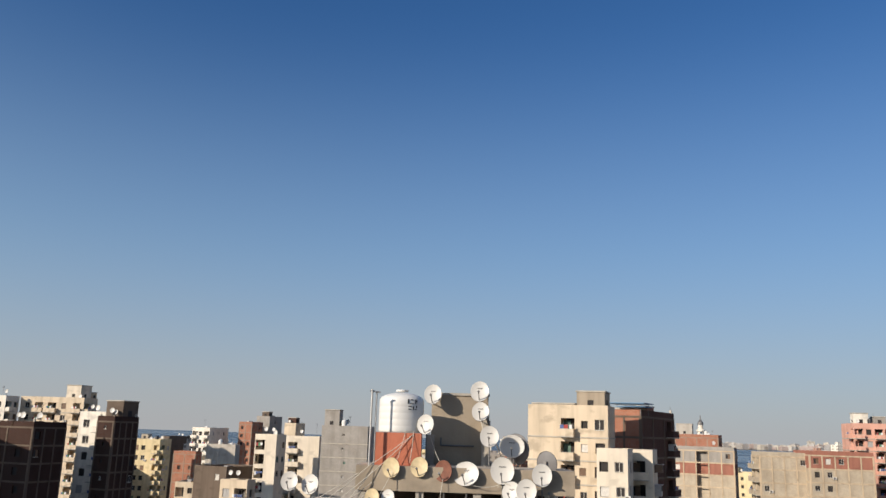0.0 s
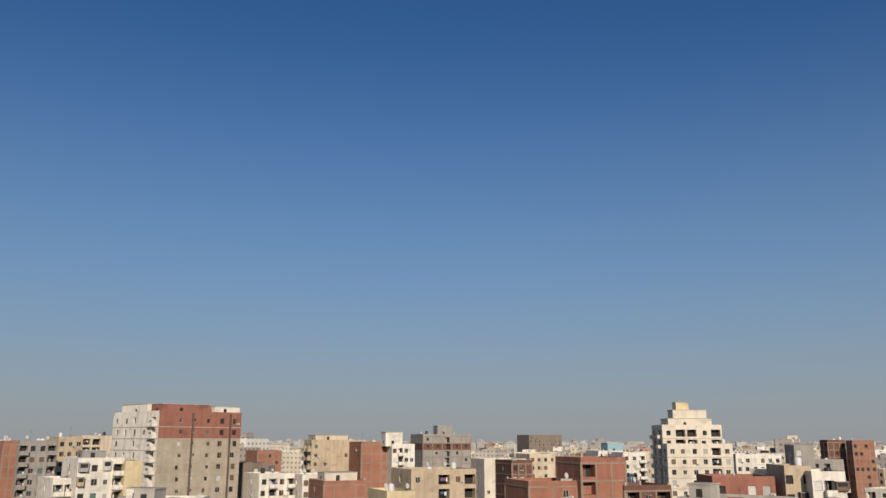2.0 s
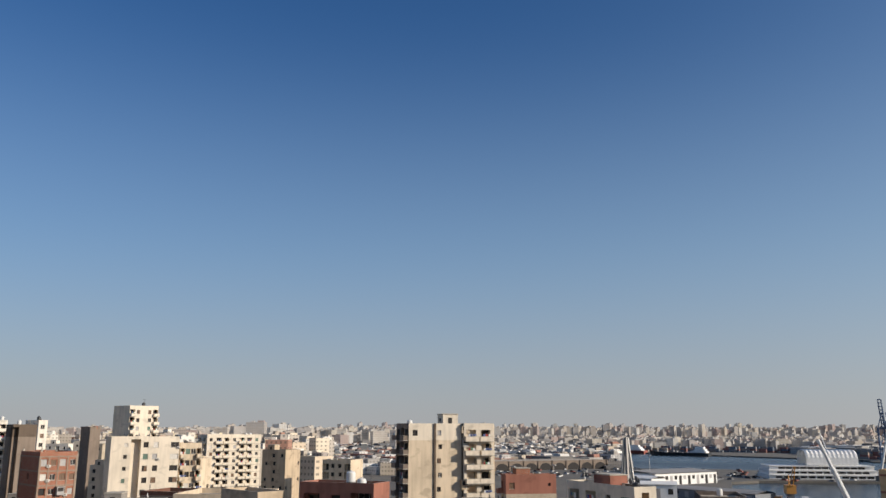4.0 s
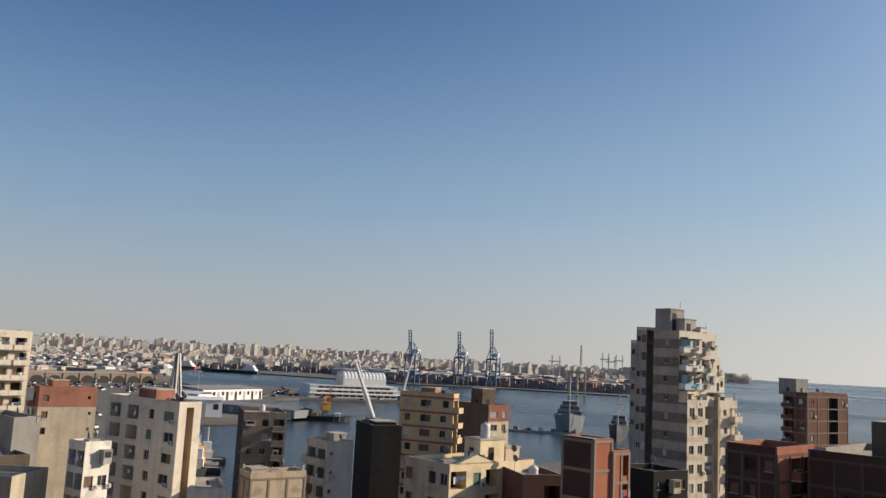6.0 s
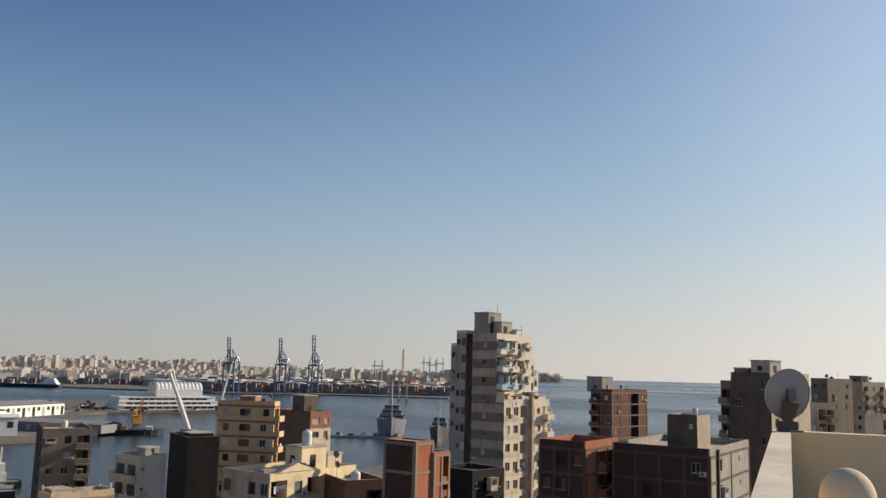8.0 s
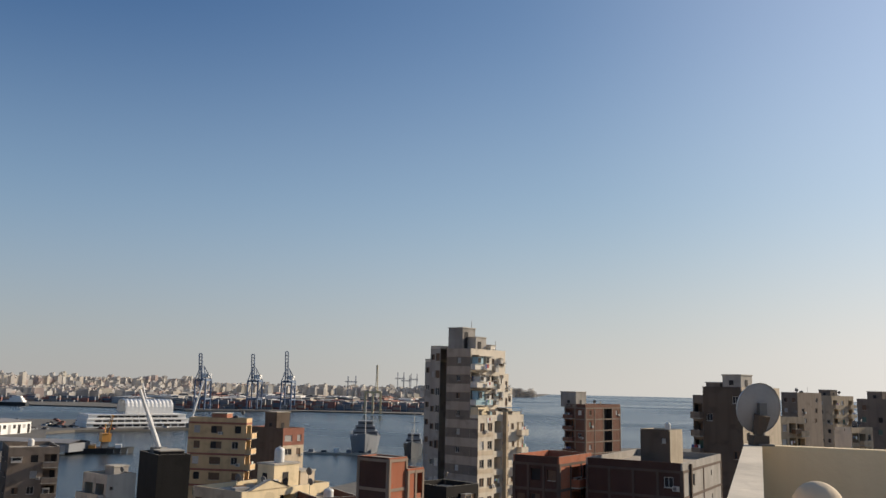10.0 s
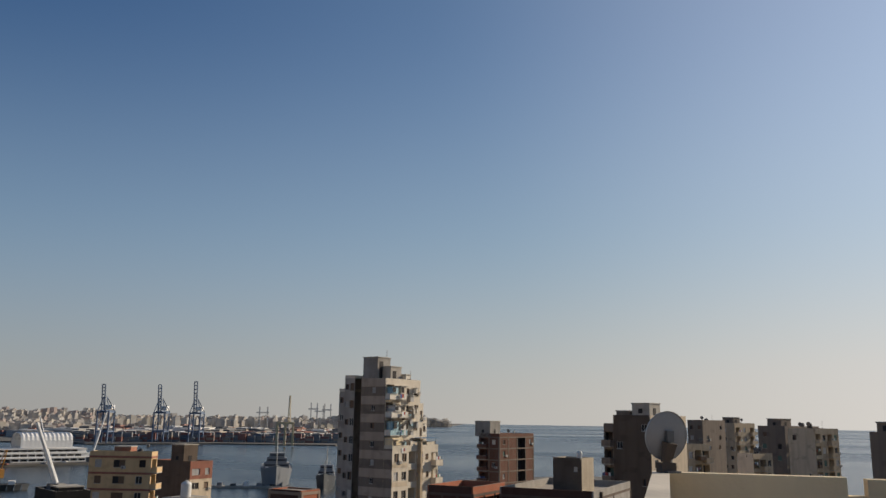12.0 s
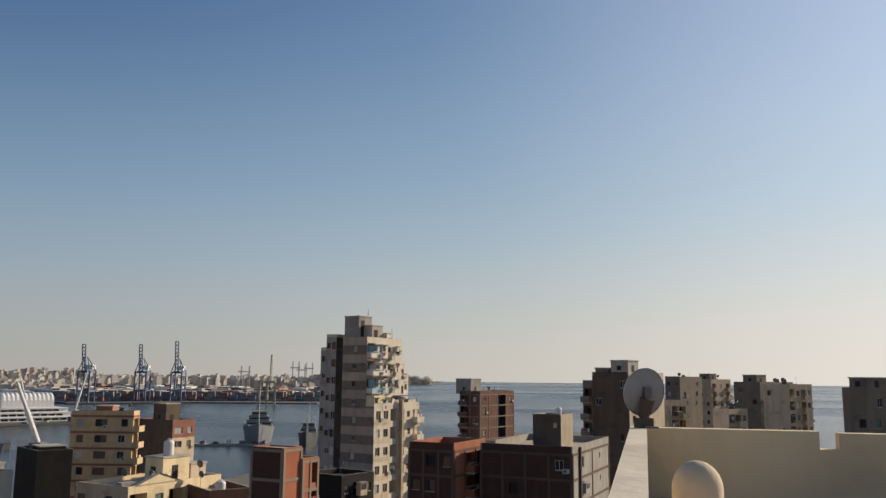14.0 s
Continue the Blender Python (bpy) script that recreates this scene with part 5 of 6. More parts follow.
# the viewer's own roof: parapet, end wall, dish, barrel
own = thing("own_roof", "flat roof with cream plastered parapet walls", "roof", pose(0, 0, 0, 0, 0, 172.0), "", "structure")
k = Kit()
k.box(-0.05, -4.0, 20.0, 9.0, 15.0, 34.0, "cream", "roof")
part("roof_deck", k.mesh("roof_deck"), own)
k = Kit()
k.box(-0.26, 0.7, 20.0, -0.055, 15.3, 35.13, "cream", "cream")
k.box(-0.275, 0.68, 35.134, 0.0, 14.99, 35.17, "cream")
part("parapet", k.mesh("parapet"), own, "cream parapet with pale worn coping")
k = Kit()
k.box(0.0, 15.0, 34.0, 2.75, 15.3, 35.15, "warm_cream", "warm_cream")
k.box(2.75, 15.0, 34.0, 3.05, 15.3, 34.86, "warm_cream", "warm_cream")
k.box(3.05, 15.0, 34.0, 9.0, 15.3, 35.13, "warm_cream", "warm_cream")
part("end_wall", k.mesh("end_wall"), own, "cream end wall with a notch")
dish_thing(-2.0, -14.5, 35.76, 0.38, 172 + 28, 10, 35.17, "dish", "large pale satellite dish on the parapet corner, seen from behind", wide=0.98, back="shutter_grey")
foot = thing("dish_stand", "dark welded steel stand behind a parapet dish", "stand", pose(-1.98, -14.42, 35.17, 0, 0, 200))
k = Kit()
k.box(-0.13, -0.1, 0.0, 0.13, 0.1, 0.16, "brown")
k.tube((0, 0, 0.16), (0.05, -0.05, 0.48), 0.09, "brown", 8, 0.13)
part("post", k.mesh("post"), foot)
vent = thing("roof_barrel", "cream round-topped plastic barrel on the roof", "barrel", pose(-1.72, -8.8, 34.0))
k = Kit()
dome = [(0.25 * math.cos(radians(a)), 0.9 + 0.28 * math.sin(radians(a))) for a in range(0, 91, 9)]
k.lathe([(0, 0), (0.23, 0), (0.25, 0.1), (0.25, 0.8), *dome], "beige", 40)
barrel = k.mesh("body", True)
barrel.polygons.foreach_set("use_smooth", [True] * len(barrel.polygons))
part("body", barrel, vent)

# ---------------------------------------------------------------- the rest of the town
def far_material(name, base, haze_col, amount):
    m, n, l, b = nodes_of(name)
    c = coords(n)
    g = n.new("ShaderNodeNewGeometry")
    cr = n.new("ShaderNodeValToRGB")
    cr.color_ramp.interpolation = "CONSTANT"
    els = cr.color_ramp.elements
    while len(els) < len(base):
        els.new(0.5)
    # distance haze is mixed into each base colour, by amount
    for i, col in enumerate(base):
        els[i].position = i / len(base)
        els[i].color = (*[v * (1 - amount) + h * amount for v, h in zip(col, haze_col)], 1)
    l.new(g.outputs["Random Per Island"], cr.inputs[0])
    t = n.new("ShaderNodeTexBrick")
    t.offset = 0.0
    l.new(flat_wall(n, l, c), t.inputs["Vector"])
    for key, v in (("Scale", 1.0), ("Mortar Size", 0.95), ("Brick Width", 3.2), ("Row Height", 3.0), ("Mortar Smooth", 0.1)):
        t.inputs[key].default_value = v
    up = n.new("ShaderNodeSeparateXYZ")
    l.new(g.outputs["Normal"], up.inputs[0])
    ab = n.new("ShaderNodeMath")
    ab.operation = "LESS_THAN"
    ab.inputs[1].default_value = 0.5
    l.new(up.outputs[2], ab.inputs[0])
    inv = n.new("ShaderNodeMath")
    inv.operation = "SUBTRACT"
    inv.inputs[0].default_value = 1.0
    l.new(t.outputs["Fac"], inv.inputs[1])
    fac = n.new("ShaderNodeMath")
    fac.operation = "MULTIPLY"
    l.new(ab.outputs[0], fac.inputs[0])
    l.new(inv.outputs[0], fac.inputs[1])
    f2 = n.new("ShaderNodeMath")
    f2.operation = "MULTIPLY"
    f2.inputs[1].default_value = 0.75 * (1 - amount)
    l.new(fac.outputs[0], f2.inputs[0])
    out = mixer(n, l, "MIX", f2.outputs[0], cr.outputs[0], (0.10, 0.095, 0.09))
    out = mixer(n, l, "MULTIPLY", noise_at(n, l, c, 0.12), out, (0.86, 0.84, 0.82))
    l.new(out, b.inputs["Base Color"])
    b.inputs["Roughness"].default_value = 0.95
    b.inputs["Specular IOR Level"].default_value = 0.1
    return m


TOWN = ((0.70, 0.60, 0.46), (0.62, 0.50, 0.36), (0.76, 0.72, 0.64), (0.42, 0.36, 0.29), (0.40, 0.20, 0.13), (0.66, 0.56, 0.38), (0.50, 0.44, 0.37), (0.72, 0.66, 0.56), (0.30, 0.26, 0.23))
# the grey in each of these is haze put into the walls
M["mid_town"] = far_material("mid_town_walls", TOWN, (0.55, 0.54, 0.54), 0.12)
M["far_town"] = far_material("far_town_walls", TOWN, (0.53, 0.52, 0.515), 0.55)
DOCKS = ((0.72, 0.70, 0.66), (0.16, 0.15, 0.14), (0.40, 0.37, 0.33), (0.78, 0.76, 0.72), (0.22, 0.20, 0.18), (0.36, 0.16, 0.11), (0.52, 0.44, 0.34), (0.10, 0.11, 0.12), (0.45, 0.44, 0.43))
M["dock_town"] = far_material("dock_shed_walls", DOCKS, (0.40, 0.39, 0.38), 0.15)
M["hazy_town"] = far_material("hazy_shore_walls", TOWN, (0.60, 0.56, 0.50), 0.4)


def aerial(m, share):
    """Makes a far material partly see-through, to stand in for the haze before it."""
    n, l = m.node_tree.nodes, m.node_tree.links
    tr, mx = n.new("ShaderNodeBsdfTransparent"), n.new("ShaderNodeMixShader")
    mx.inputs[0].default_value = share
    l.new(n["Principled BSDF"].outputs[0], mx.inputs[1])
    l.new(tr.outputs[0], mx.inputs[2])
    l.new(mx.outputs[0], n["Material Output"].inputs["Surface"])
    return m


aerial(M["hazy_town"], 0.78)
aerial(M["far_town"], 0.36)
M["far_grey"] = aerial(simple("far_grey_steel", (0.36, 0.38, 0.41), 0.9), 0.55)

# ---------------------------------------------------------------- harbour
def strut(k, a, b, r, key):
    k.tube(a, b, r, key, 4)


def quay_crane(az, d, boom):
    """A ship-to-shore crane with its boom raised."""
    x, y, z = polar(az, d, 1.5)
    ob = thing("quay_crane", "blue ship-to-shore container crane with raised boom", "crane", pose(x, y, z, 0, 0, 188), "container cranes")
    for sx in (-6.5, 6.5):
        for sy in (0, 18):
            k = Kit()
            k.box(sx - 0.8, sy - 0.8, 0, sx + 0.8, sy + 0.8, 36, "crane_blue")
            part("leg", k.mesh("leg"), ob)
    for z0 in (12, 34):
        for sy in (0, 18):
            k = Kit()
            k.box(-6.5, sy - 0.7, z0, 6.5, sy + 0.7, z0 + 1.8, "crane_blue")
            part("beam", k.mesh("beam"), ob)
        for sx in (-6.5, 6.5):
            k = Kit()
            k.box(sx - 0.7, 0, z0, sx + 0.7, 18, z0 + 1.8, "crane_blue")
            part("beam", k.mesh("beam"), ob)
    for sx in (-6.5, 6.5):
        for p, q in (((sx, 0, 13), (sx, 18, 34)), ((sx, 0, 36), (sx * 0.3, 2, 52)), ((sx, 18, 36), (sx * 0.3, 2, 52))):
            k = Kit()
            strut(k, p, q, 0.55, "crane_blue")
            part("brace", k.mesh("brace"), ob)
    for sx in (-3, 3):
        k = Kit()
        k.box(sx - 0.6, -2, 35, sx + 0.6, 27, 37, "crane_blue")
        part("girder", k.mesh("girder"), ob)
    k = Kit()
    for sx in (-1.7, 1.7):
        strut(k, (sx, -1, 36), (sx, -6, 36 + boom), 0.75, "crane_blue")
    for i in range(9):
        u = i / 8
        strut(k, (-1.7, -1 - 5 * u, 36 + boom * u), (1.7, -1 - 5 * u, 36 + boom * u), 0.5, "crane_blue")
    strut(k, (0, 2, 52), (0, -4, 36 + boom * 0.6), 0.3, "crane_blue")
    part("boom", k.mesh("boom"), ob)
    k = Kit()
    k.box(-4, 14, 38, 4, 24, 43, "shed_white")
    part("machine_house", k.mesh("machine_house"), ob)


quay_crane(-151.3, 1048, 30)
quay_crane(-154.65, 1080, 32)
quay_crane(-156.85, 1086, 37)


def hull_mesh(length, beam, depth, key, deck, rise=0.35):
    """A hull along +x with a raked bow at x = length; waterline at z 0."""
    k = Kit()
    n = 10
    def half(u):
        return beam / 2 * (1 - max(0.0, (u - 0.6) / 0.4) ** 2.2) * (0.85 + 0.15 * min(1, u * 6))
    def sheer(u):
        return depth * (1 + rise * max(0.0, (u - 0.55) / 0.45) ** 2)
    for i in range(n):
        a, b = i / n, (i + 1) / n
        for s in (1, -1):
            p = [(a * length, s * half(a) * 0.8, -0.5), (b * length * 0.97, s * half(b) * 0.75, -0.5), (b * length, s * half(b), sheer(b)), (a * length, s * half(a), sheer(a))]
            k.quad(p if s < 0 else p[::-1], key)
        k.quad([(a * length, -half(a), sheer(a) - 0.3), (b * length, -half(b), sheer(b) - 0.3), (b * length, half(b), sheer(b) - 0.3), (a * length, half(a), sheer(a) - 0.3)], deck)
    k.quad([(0, half(0), -0.5), (0, half(0), sheer(0)), (0, -half(0), sheer(0)), (0, -half(0), -0.5)][::-1], key)
    return k.mesh("hull")


def ship(az, d, yaw, length, beam, depth, key, house, label, mast_h, decks=3, at=0.35):
    x, y, _ = polar(az, d)
    ob = thing("ship", label, "ship", pose(x, y, 0, 0, 0, yaw), "ships")
    part("hull", hull_mesh(length, beam, depth, key, "shed_roof"), ob)
    k = Kit()
    z = depth - 0.3
    for i in range(decks):
        s = 1 - 0.2 * i
        x0, x1 = length * at - length * 0.11 * s, length * at + length * 0.11 * s
        k.box(x0, -beam * 0.4 * s, z, x1, beam * 0.4 * s, z + 2.6, house)
        k.box(x1 - 0.02, -beam * 0.36 * s, z + 1.2, x1 + 0.04, beam * 0.36 * s, z + 1.9, "hole")
        z += 2.6
    part("superstructure", k.mesh("superstructure"), ob)
    k = Kit()
    strut(k, (length * at, 0, z), (length * at, 0, z + mast_h), 0.25, "galv")
    strut(k, (length * at, -beam * 0.25, z + mast_h * 0.55), (length * at, beam * 0.25, z + mast_h * 0.55), 0.15, "galv")
    strut(k, (length * 0.7, 0, depth), (length * 0.7, 0, depth + mast_h * 0.8), 0.2, "galv")
    part("mast", k.mesh("mast"), ob)
    gear = random.Random(int(length * 10))
    for i in range(int(length / 7)):
        k = Kit()
        gx, gy, gh = length * gear.uniform(0.05, 0.85), beam * gear.uniform(-0.3, 0.3), gear.uniform(0.8, 2.6)
        k.box(gx - gear.uniform(0.4, 1.6), gy - 0.8, depth - 0.3, gx + gear.uniform(0.4, 1.6), gy + 0.8, depth + gh, gear.choice((house, "shed_white", "hull_grey", "steel")))
        if i % 3 == 0:
            strut(k, (gx, gy, depth + gh), (gx + gear.uniform(-3, 3), gy, depth + gh + mast_h * gear.uniform(0.3, 0.7)), 0.16, "galv")
        part("deck_gear", k.mesh("deck_gear"), ob)
    return ob


ship(-162.2, 520, 108, 82, 17, 8.0, "hull_grey", "box_grey", "grey naval ship moored bow-on beside a pontoon", 11, 3, 0.45)
ship(-165.6, 470, 102, 46, 10, 6.0, "hull_black", "hull_grey", "dark-hulled ship moored behind the tower", 10, 2, 0.4)
ship(-137.2, 1265, 20, 110, 16, 4.6, "hull_red", "shed_white", "rust-red cargo ship along the far quay", 8, 3, 0.15)
ship(-141.2, 1175, 18, 85, 14, 4.4, "hull_black", "shed_white", "black cargo ship along the far quay", 8, 3, 0.15)
rr = random.Random(11)
for i, (a, d) in enumerate(((-138.2, 246), (-138.9, 262), (-138.0, 275), (-139.3, 248), (-137.6, 262), (-138.7, 285), (-139.5, 270))):
    ship(a, d, 60 + rr.uniform(-30, 60), rr.uniform(13, 18), 4.6, rr.uniform(1.8, 2.4), ("hull_black", "hull_grey", "shed_white")[i % 3], ("shed_white", "crane_yellow", "shed_white")[i % 3],
         "small fishing boat crowded at the quay", rr.uniform(3, 6), 2, 0.4)

pont = thing("pontoon", "long low concrete pontoon on the water", "pontoon", pose(*polar(-158.2, 445), 0, 0, 12))
k = Kit()
k.box(-34, -2.5, -0.4, 30, 2.5, 0.9, "concrete")
for i in range(9):
    k.box(-31 + i * 6.5, -2.2, 0.9, -28.5 + i * 6.5, 0.5, 1.9 + 0.5 * (i % 3), ("hull_black", "hull_grey", "shed_white")[i % 3])
part("deck", k.mesh("deck"), pont)

barge = thing("crane_barge", "black work barge with a yellow slewing crane", "barge", pose(*polar(-143.6, 448), 0, 0, 212))
part("hull", hull_mesh(31, 11, 2.6, "hull_black", "asphalt", 0.15), barge)
k = Kit()
k.box(-1.5, -1.5, 0, 1.5, 1.5, 3.0, "hull_grey")
k.box(-2.4, -2.2, 3.0, 3.4, 2.2, 7.0, "crane_yellow")
k.box(-3.8, -1.6, 4.0, -2.4, 1.6, 6.0, "hull_grey")
for s in (-0.8, 0.8):
    strut(k, (2.8, s, 6.0), (12.0, s * 0.4, 16.0), 0.22, "crane_yellow")
strut(k, (-1.0, 0, 7.0), (-1.0, 0, 11.5), 0.25, "crane_yellow")
strut(k, (-1.0, 0, 11.5), (12.0, 0, 16.0), 0.08, "steel")
part("crane", k.mesh("crane"), barge, "yellow crane", pose(17, 0, 2.5, 0, 0, -75))
k = Kit()
k.box(4, -3, 2.4, 9, 3, 5.0, "shed_white")
k.box(22, -3, 2.4, 25, 2, 4.2, "shed_white")
k.box(10, -4, 2.4, 13, 4, 4.0, "crane_yellow")
part("cabin", k.mesh("cabin"), barge)


def shed(x, y, yaw, ln, dp, h, label, wall="shed_white", roof="shed_roof", doors=8, pitch=1.2, z=1.5):
    ob = thing("quay_shed", label, "warehouse", pose(x, y, z, 0, 0, yaw), "quay sheds")
    k = Kit()
    k.box(0, 0, 0, ln, dp, h, wall)
    part("wall", k.mesh("wall"), ob)
    k = Kit()
    for a, b in ((-0.5, dp / 2), (dp / 2, dp + 0.5)):
        za, zb = (h, h + pitch) if a < dp / 2 else (h + pitch, h)
        k.quad([(-0.5, a, za), (ln + 0.5, a, za), (ln + 0.5, b, zb), (-0.5, b, zb)], roof)
        k.quad([(-0.5, b, zb + 0.2), (ln + 0.5, b, zb + 0.2), (ln + 0.5, a, za + 0.2), (-0.5, a, za + 0.2)][::-1], roof)
    part("roof", k.mesh("roof"), ob)
    for i in range(doors):
        k = Kit()
        c = ln * (i + 0.5) / doors
        k.box(c - 1.2, -0.06, 0.1 if i % 2 else h * 0.45, c + 1.2, -0.004, h * 0.78, "hole" if i % 3 else "shutter_grey")
        part("door", k.mesh("door"), ob)
    return ob


shed(365.5, -402, 270, 58, 40, 7.0, "long white quay shed with a row of doors", doors=14)
shed(318, -348, 181, 62, 16, 4.0, "low dark-roofed quay shed open to the water", "hull_grey", "shed_roof", 10)
shed(344, -345, 184, 26, 12, 8.0, "white boxy quay office", "shed_white", "shed_white", 5)
shed(300, -300, 225, 30, 14, 8.0, "white boxy quay store behind the flats", "shed_white", "shed_white", 5)
# the passenger terminal: terraces and a ribbed white vault
hall = thing("ferry_terminal", "white terraced passenger terminal with a ribbed vaulted roof", "terminal", pose(372, -524, 1.5, 0, 0, 228.5))
for i in range(3):
    k = Kit()
    k.box(1.0 * i, 3.0 * i, 3.0 * i, 74 - 1.0 * i, 34, 3.0 * i + 2.5, "shed_white")
    k.box(1.0 * i - 0.4, 3.0 * i - 0.8, 3.0 * i + 2.5, 74.4 - 1.0 * i, 34, 3.0 * i + 3.0, "shed_white")
    part("storey", k.mesh("storey"), hall)
    for j in range(12):
        k = Kit()
        c = 4 + 2.0 * i + (66 - 4.0 * i) * (j + 0.5) / 12
        k.box(c - 2.2, 3.0 * i - 0.05, 3.0 * i + 0.7, c + 2.2, 3.0 * i - 0.004, 3.0 * i + 2.1, "hole")
        part("window", k.mesh("window"), hall)
k = Kit()
for j in range(12):
    x0, x1 = 28 + 2.9 * j, 28 + 2.9 * j + 2.9
    for s in range(10):
        a, b = math.pi * s / 10, math.pi * (s + 1) / 10
        pt = lambda xx, g: (xx, 20 - 12 * math.copysign(abs(math.cos(g)) ** 0.6, math.cos(g)), 9.0 + 10.5 * math.sin(g) ** 0.6)
        pm = lambda g: (x0 + 1.45, pt(x0, g)[1] * 1.0, pt(x0, g)[2] + 0.55)
        k.quad([pt(x0, a), pm(a), pm(b), pt(x0, b)][::-1], "shed_white")
        k.quad([pm(a), pt(x1, a), pt(x1, b), pm(b)][::-1], "shed_white")
part("vault", k.mesh("vault", True), hall, "ribbed white vault")

# the hangar with a row of arched bays
hang = thing("arched_hangar", "long concrete hangar with dark arched bays", "warehouse", pose(556, -424, 1.5, 0, 0, 262))
k = Kit()
k.box(0, 0.6, 0, 112, 36, 7.6, "taupe", "roof")
part("wall", k.mesh("wall"), hang)
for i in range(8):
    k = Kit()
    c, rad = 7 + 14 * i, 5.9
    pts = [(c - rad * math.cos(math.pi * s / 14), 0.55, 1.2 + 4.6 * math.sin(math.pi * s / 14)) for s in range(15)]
    # the bay's inner shade is a near-black panel set on the wall
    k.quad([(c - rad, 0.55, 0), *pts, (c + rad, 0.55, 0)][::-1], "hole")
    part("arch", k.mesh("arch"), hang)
for i in range(9):
    k = Kit()
    k.box(14 * i - 0.6, -0.2, 0, 14 * i + 0.6, 0.6, 7.6, "taupe")
    part("pier", k.mesh("pier"), hang)

# booms, lattice legs, masts on the quays
def boom(name, a, b, r, label, key="shed_white"):
    ob = thing(name, label, "crane", pose(*a))
    k = Kit()
    v = Vector(b) - Vector(a)
    k.tube((0, 0, 0), v * 0.55, r, key, 8)
    k.tube(v * 0.55, v, r * 0.7, key, 8)
    part("boom", k.mesh("boom"), ob)
    k = Kit()
    k.box(-r * 2.5, -r * 2.5, -r * 4, r * 2.5, r * 2.5, 0, "steel")
    part("base", k.mesh("base"), ob)


boom("telescopic_boom", (82.4, -137.2, 24.1), (85.7, -135.1, 34.1), 0.42, "pale telescopic crane boom rising over the roofs")
boom("harbour_boom", (366.9, -596.1, 5.0), (373.6, -592.0, 32.5), 0.7, "pale harbour crane boom behind the terminal")
boom("harbour_boom", (316.8, -567.6, 5.0), (310.2, -571.2, 36.5), 0.9, "pale harbour crane boom beside the terminal")
legs = thing("sheerlegs", "pale grey lattice sheerlegs crane on the quay", "crane", pose(232, -240, 1.5, 0, 0, 45))
k = Kit()
for s in (-3.2, 3.2):
    for o in (-0.6, 0.6):
        strut(k, (s + o, 0, 0), (s * 0.12 + o * 0.4, 1.5, 31), 0.4, "galv")
    for i in range(14):
        u, q = i / 14, (i + 1) / 14
        strut(k, (s * (1 - 0.88 * u) - 0.6, 1.5 * u, 31 * u), (s * (1 - 0.88 * q) + 0.5, 1.5 * q, 31 * q), 0.18, "galv")
strut(k, (0, 9, 0), (0, 1.5, 31), 0.6, "steel")
part("legs", k.mesh("legs"), legs)
gantry = thing("yard_gantry", "pale yellow yard gantry with a tall lattice mast", "crane", pose(298, -954, 1.5, 0, 0, 15), "yard cranes")
for sx in (-9, 0, 9):
    for sy in (-5, 5):
        k = Kit()
        k.box(sx - 1.1, sy - 1.1, 0, sx + 1.1, sy + 1.1, 24, "dish_cream")
        part("leg", k.mesh("leg"), gantry)
k = Kit()
k.box(-10, -6, 24, 10, 6, 26.5, "dish_cream")
part("girder", k.mesh("girder"), gantry)
k = Kit()
for s in (-1.2, 1.2):
    strut(k, (-4 + s, 0, 26), (-4 + s * 0.4, 0, 57), 0.5, "dish_cream")
for i in range(8):
    strut(k, (-5.2, 0, 26 + i * 3.8), (-2.8, 0, 29 + i * 3.8), 0.25, "dish_cream")
part("mast", k.mesh("mast"), gantry)
for i, (a, d, h) in enumerate(((-164.5, 2400, 70), (-164.9, 2420, 62), (-165.4, 2450, 68), (-161.2, 1900, 52))):
    ob = thing("far_gantry", "hazy grey dockyard crane far across the harbour", "crane", pose(*polar(a, d, 1.5)), "yard cranes")
    k = Kit()
    for s in (-9, 9):
        k.box(s - 1.4, -1.4, 0, s + 1.4, 1.4, h, "far_grey")
    k.box(-12, -1.6, h * 0.72, 16, 1.6, h * 0.78, "far_grey")
    part("portal", k.mesh("portal"), ob)

# lamp posts on the quay
for a, d in ((-133.2, 300), (-128.5, 330), (-131.2, 345), (-126.2, 360), (-137.4, 480), (-122.4, 400), (-120.8, 420), (-118.5, 430)):
    ob = thing("lamp_post", "tall grey quay lamp post", "lamp post", pose(*polar(a, d, 1.5)), "quay lamp posts")
    k = Kit()
    k.tube((0, 0, 0), (0, 0, 20), 0.25, "galv", 6, 0.12)
    part("pole", k.mesh("pole"), ob)
    k = Kit()
    k.box(-1.4, -0.3, 19.8, 1.4, 0.3, 20.2, "galv")
    part("head", k.mesh("head"), ob)

# stacked containers: too many to count
k = Kit()
rr = random.Random(3)
for a10 in range(-1665, -1495, 2):
    for row in range(5):
        if rr.random() < 0.25:
            continue
        x, y, _ = polar(a10 / 10, 1105 + row * 26 + rr.uniform(-4, 4))
        for lv in range(rr.randint(1, 4)):
            z = 1.5 + lv * 2.7
            k.box(x - 5, y - 1.3, z, x + 5, y + 1.3, z + 2.6, rr.choice(("box_red", "box_red", "box_blue", "box_grey", "box_grey", "box_tan", "hull_grey")))
for a10 in range(-1490, -1365, 2):
    for row in range(2):
        x, y, _ = polar(a10 / 10, 1330 + row * 24 + rr.uniform(-5, 5))
        for lv in range(rr.randint(0, 3)):
            z = 1.5 + lv * 2.7
            k.box(x - 6, y - 1.3, z, x + 6, y + 1.3, z + 2.6, rr.choice(("box_red", "box_red", "box_tan", "box_blue", "box_grey")))
tagged(new("container_stacks", k.mesh("containers")), "rows of stacked red, blue and grey shipping containers", "containers", "", "stuff")
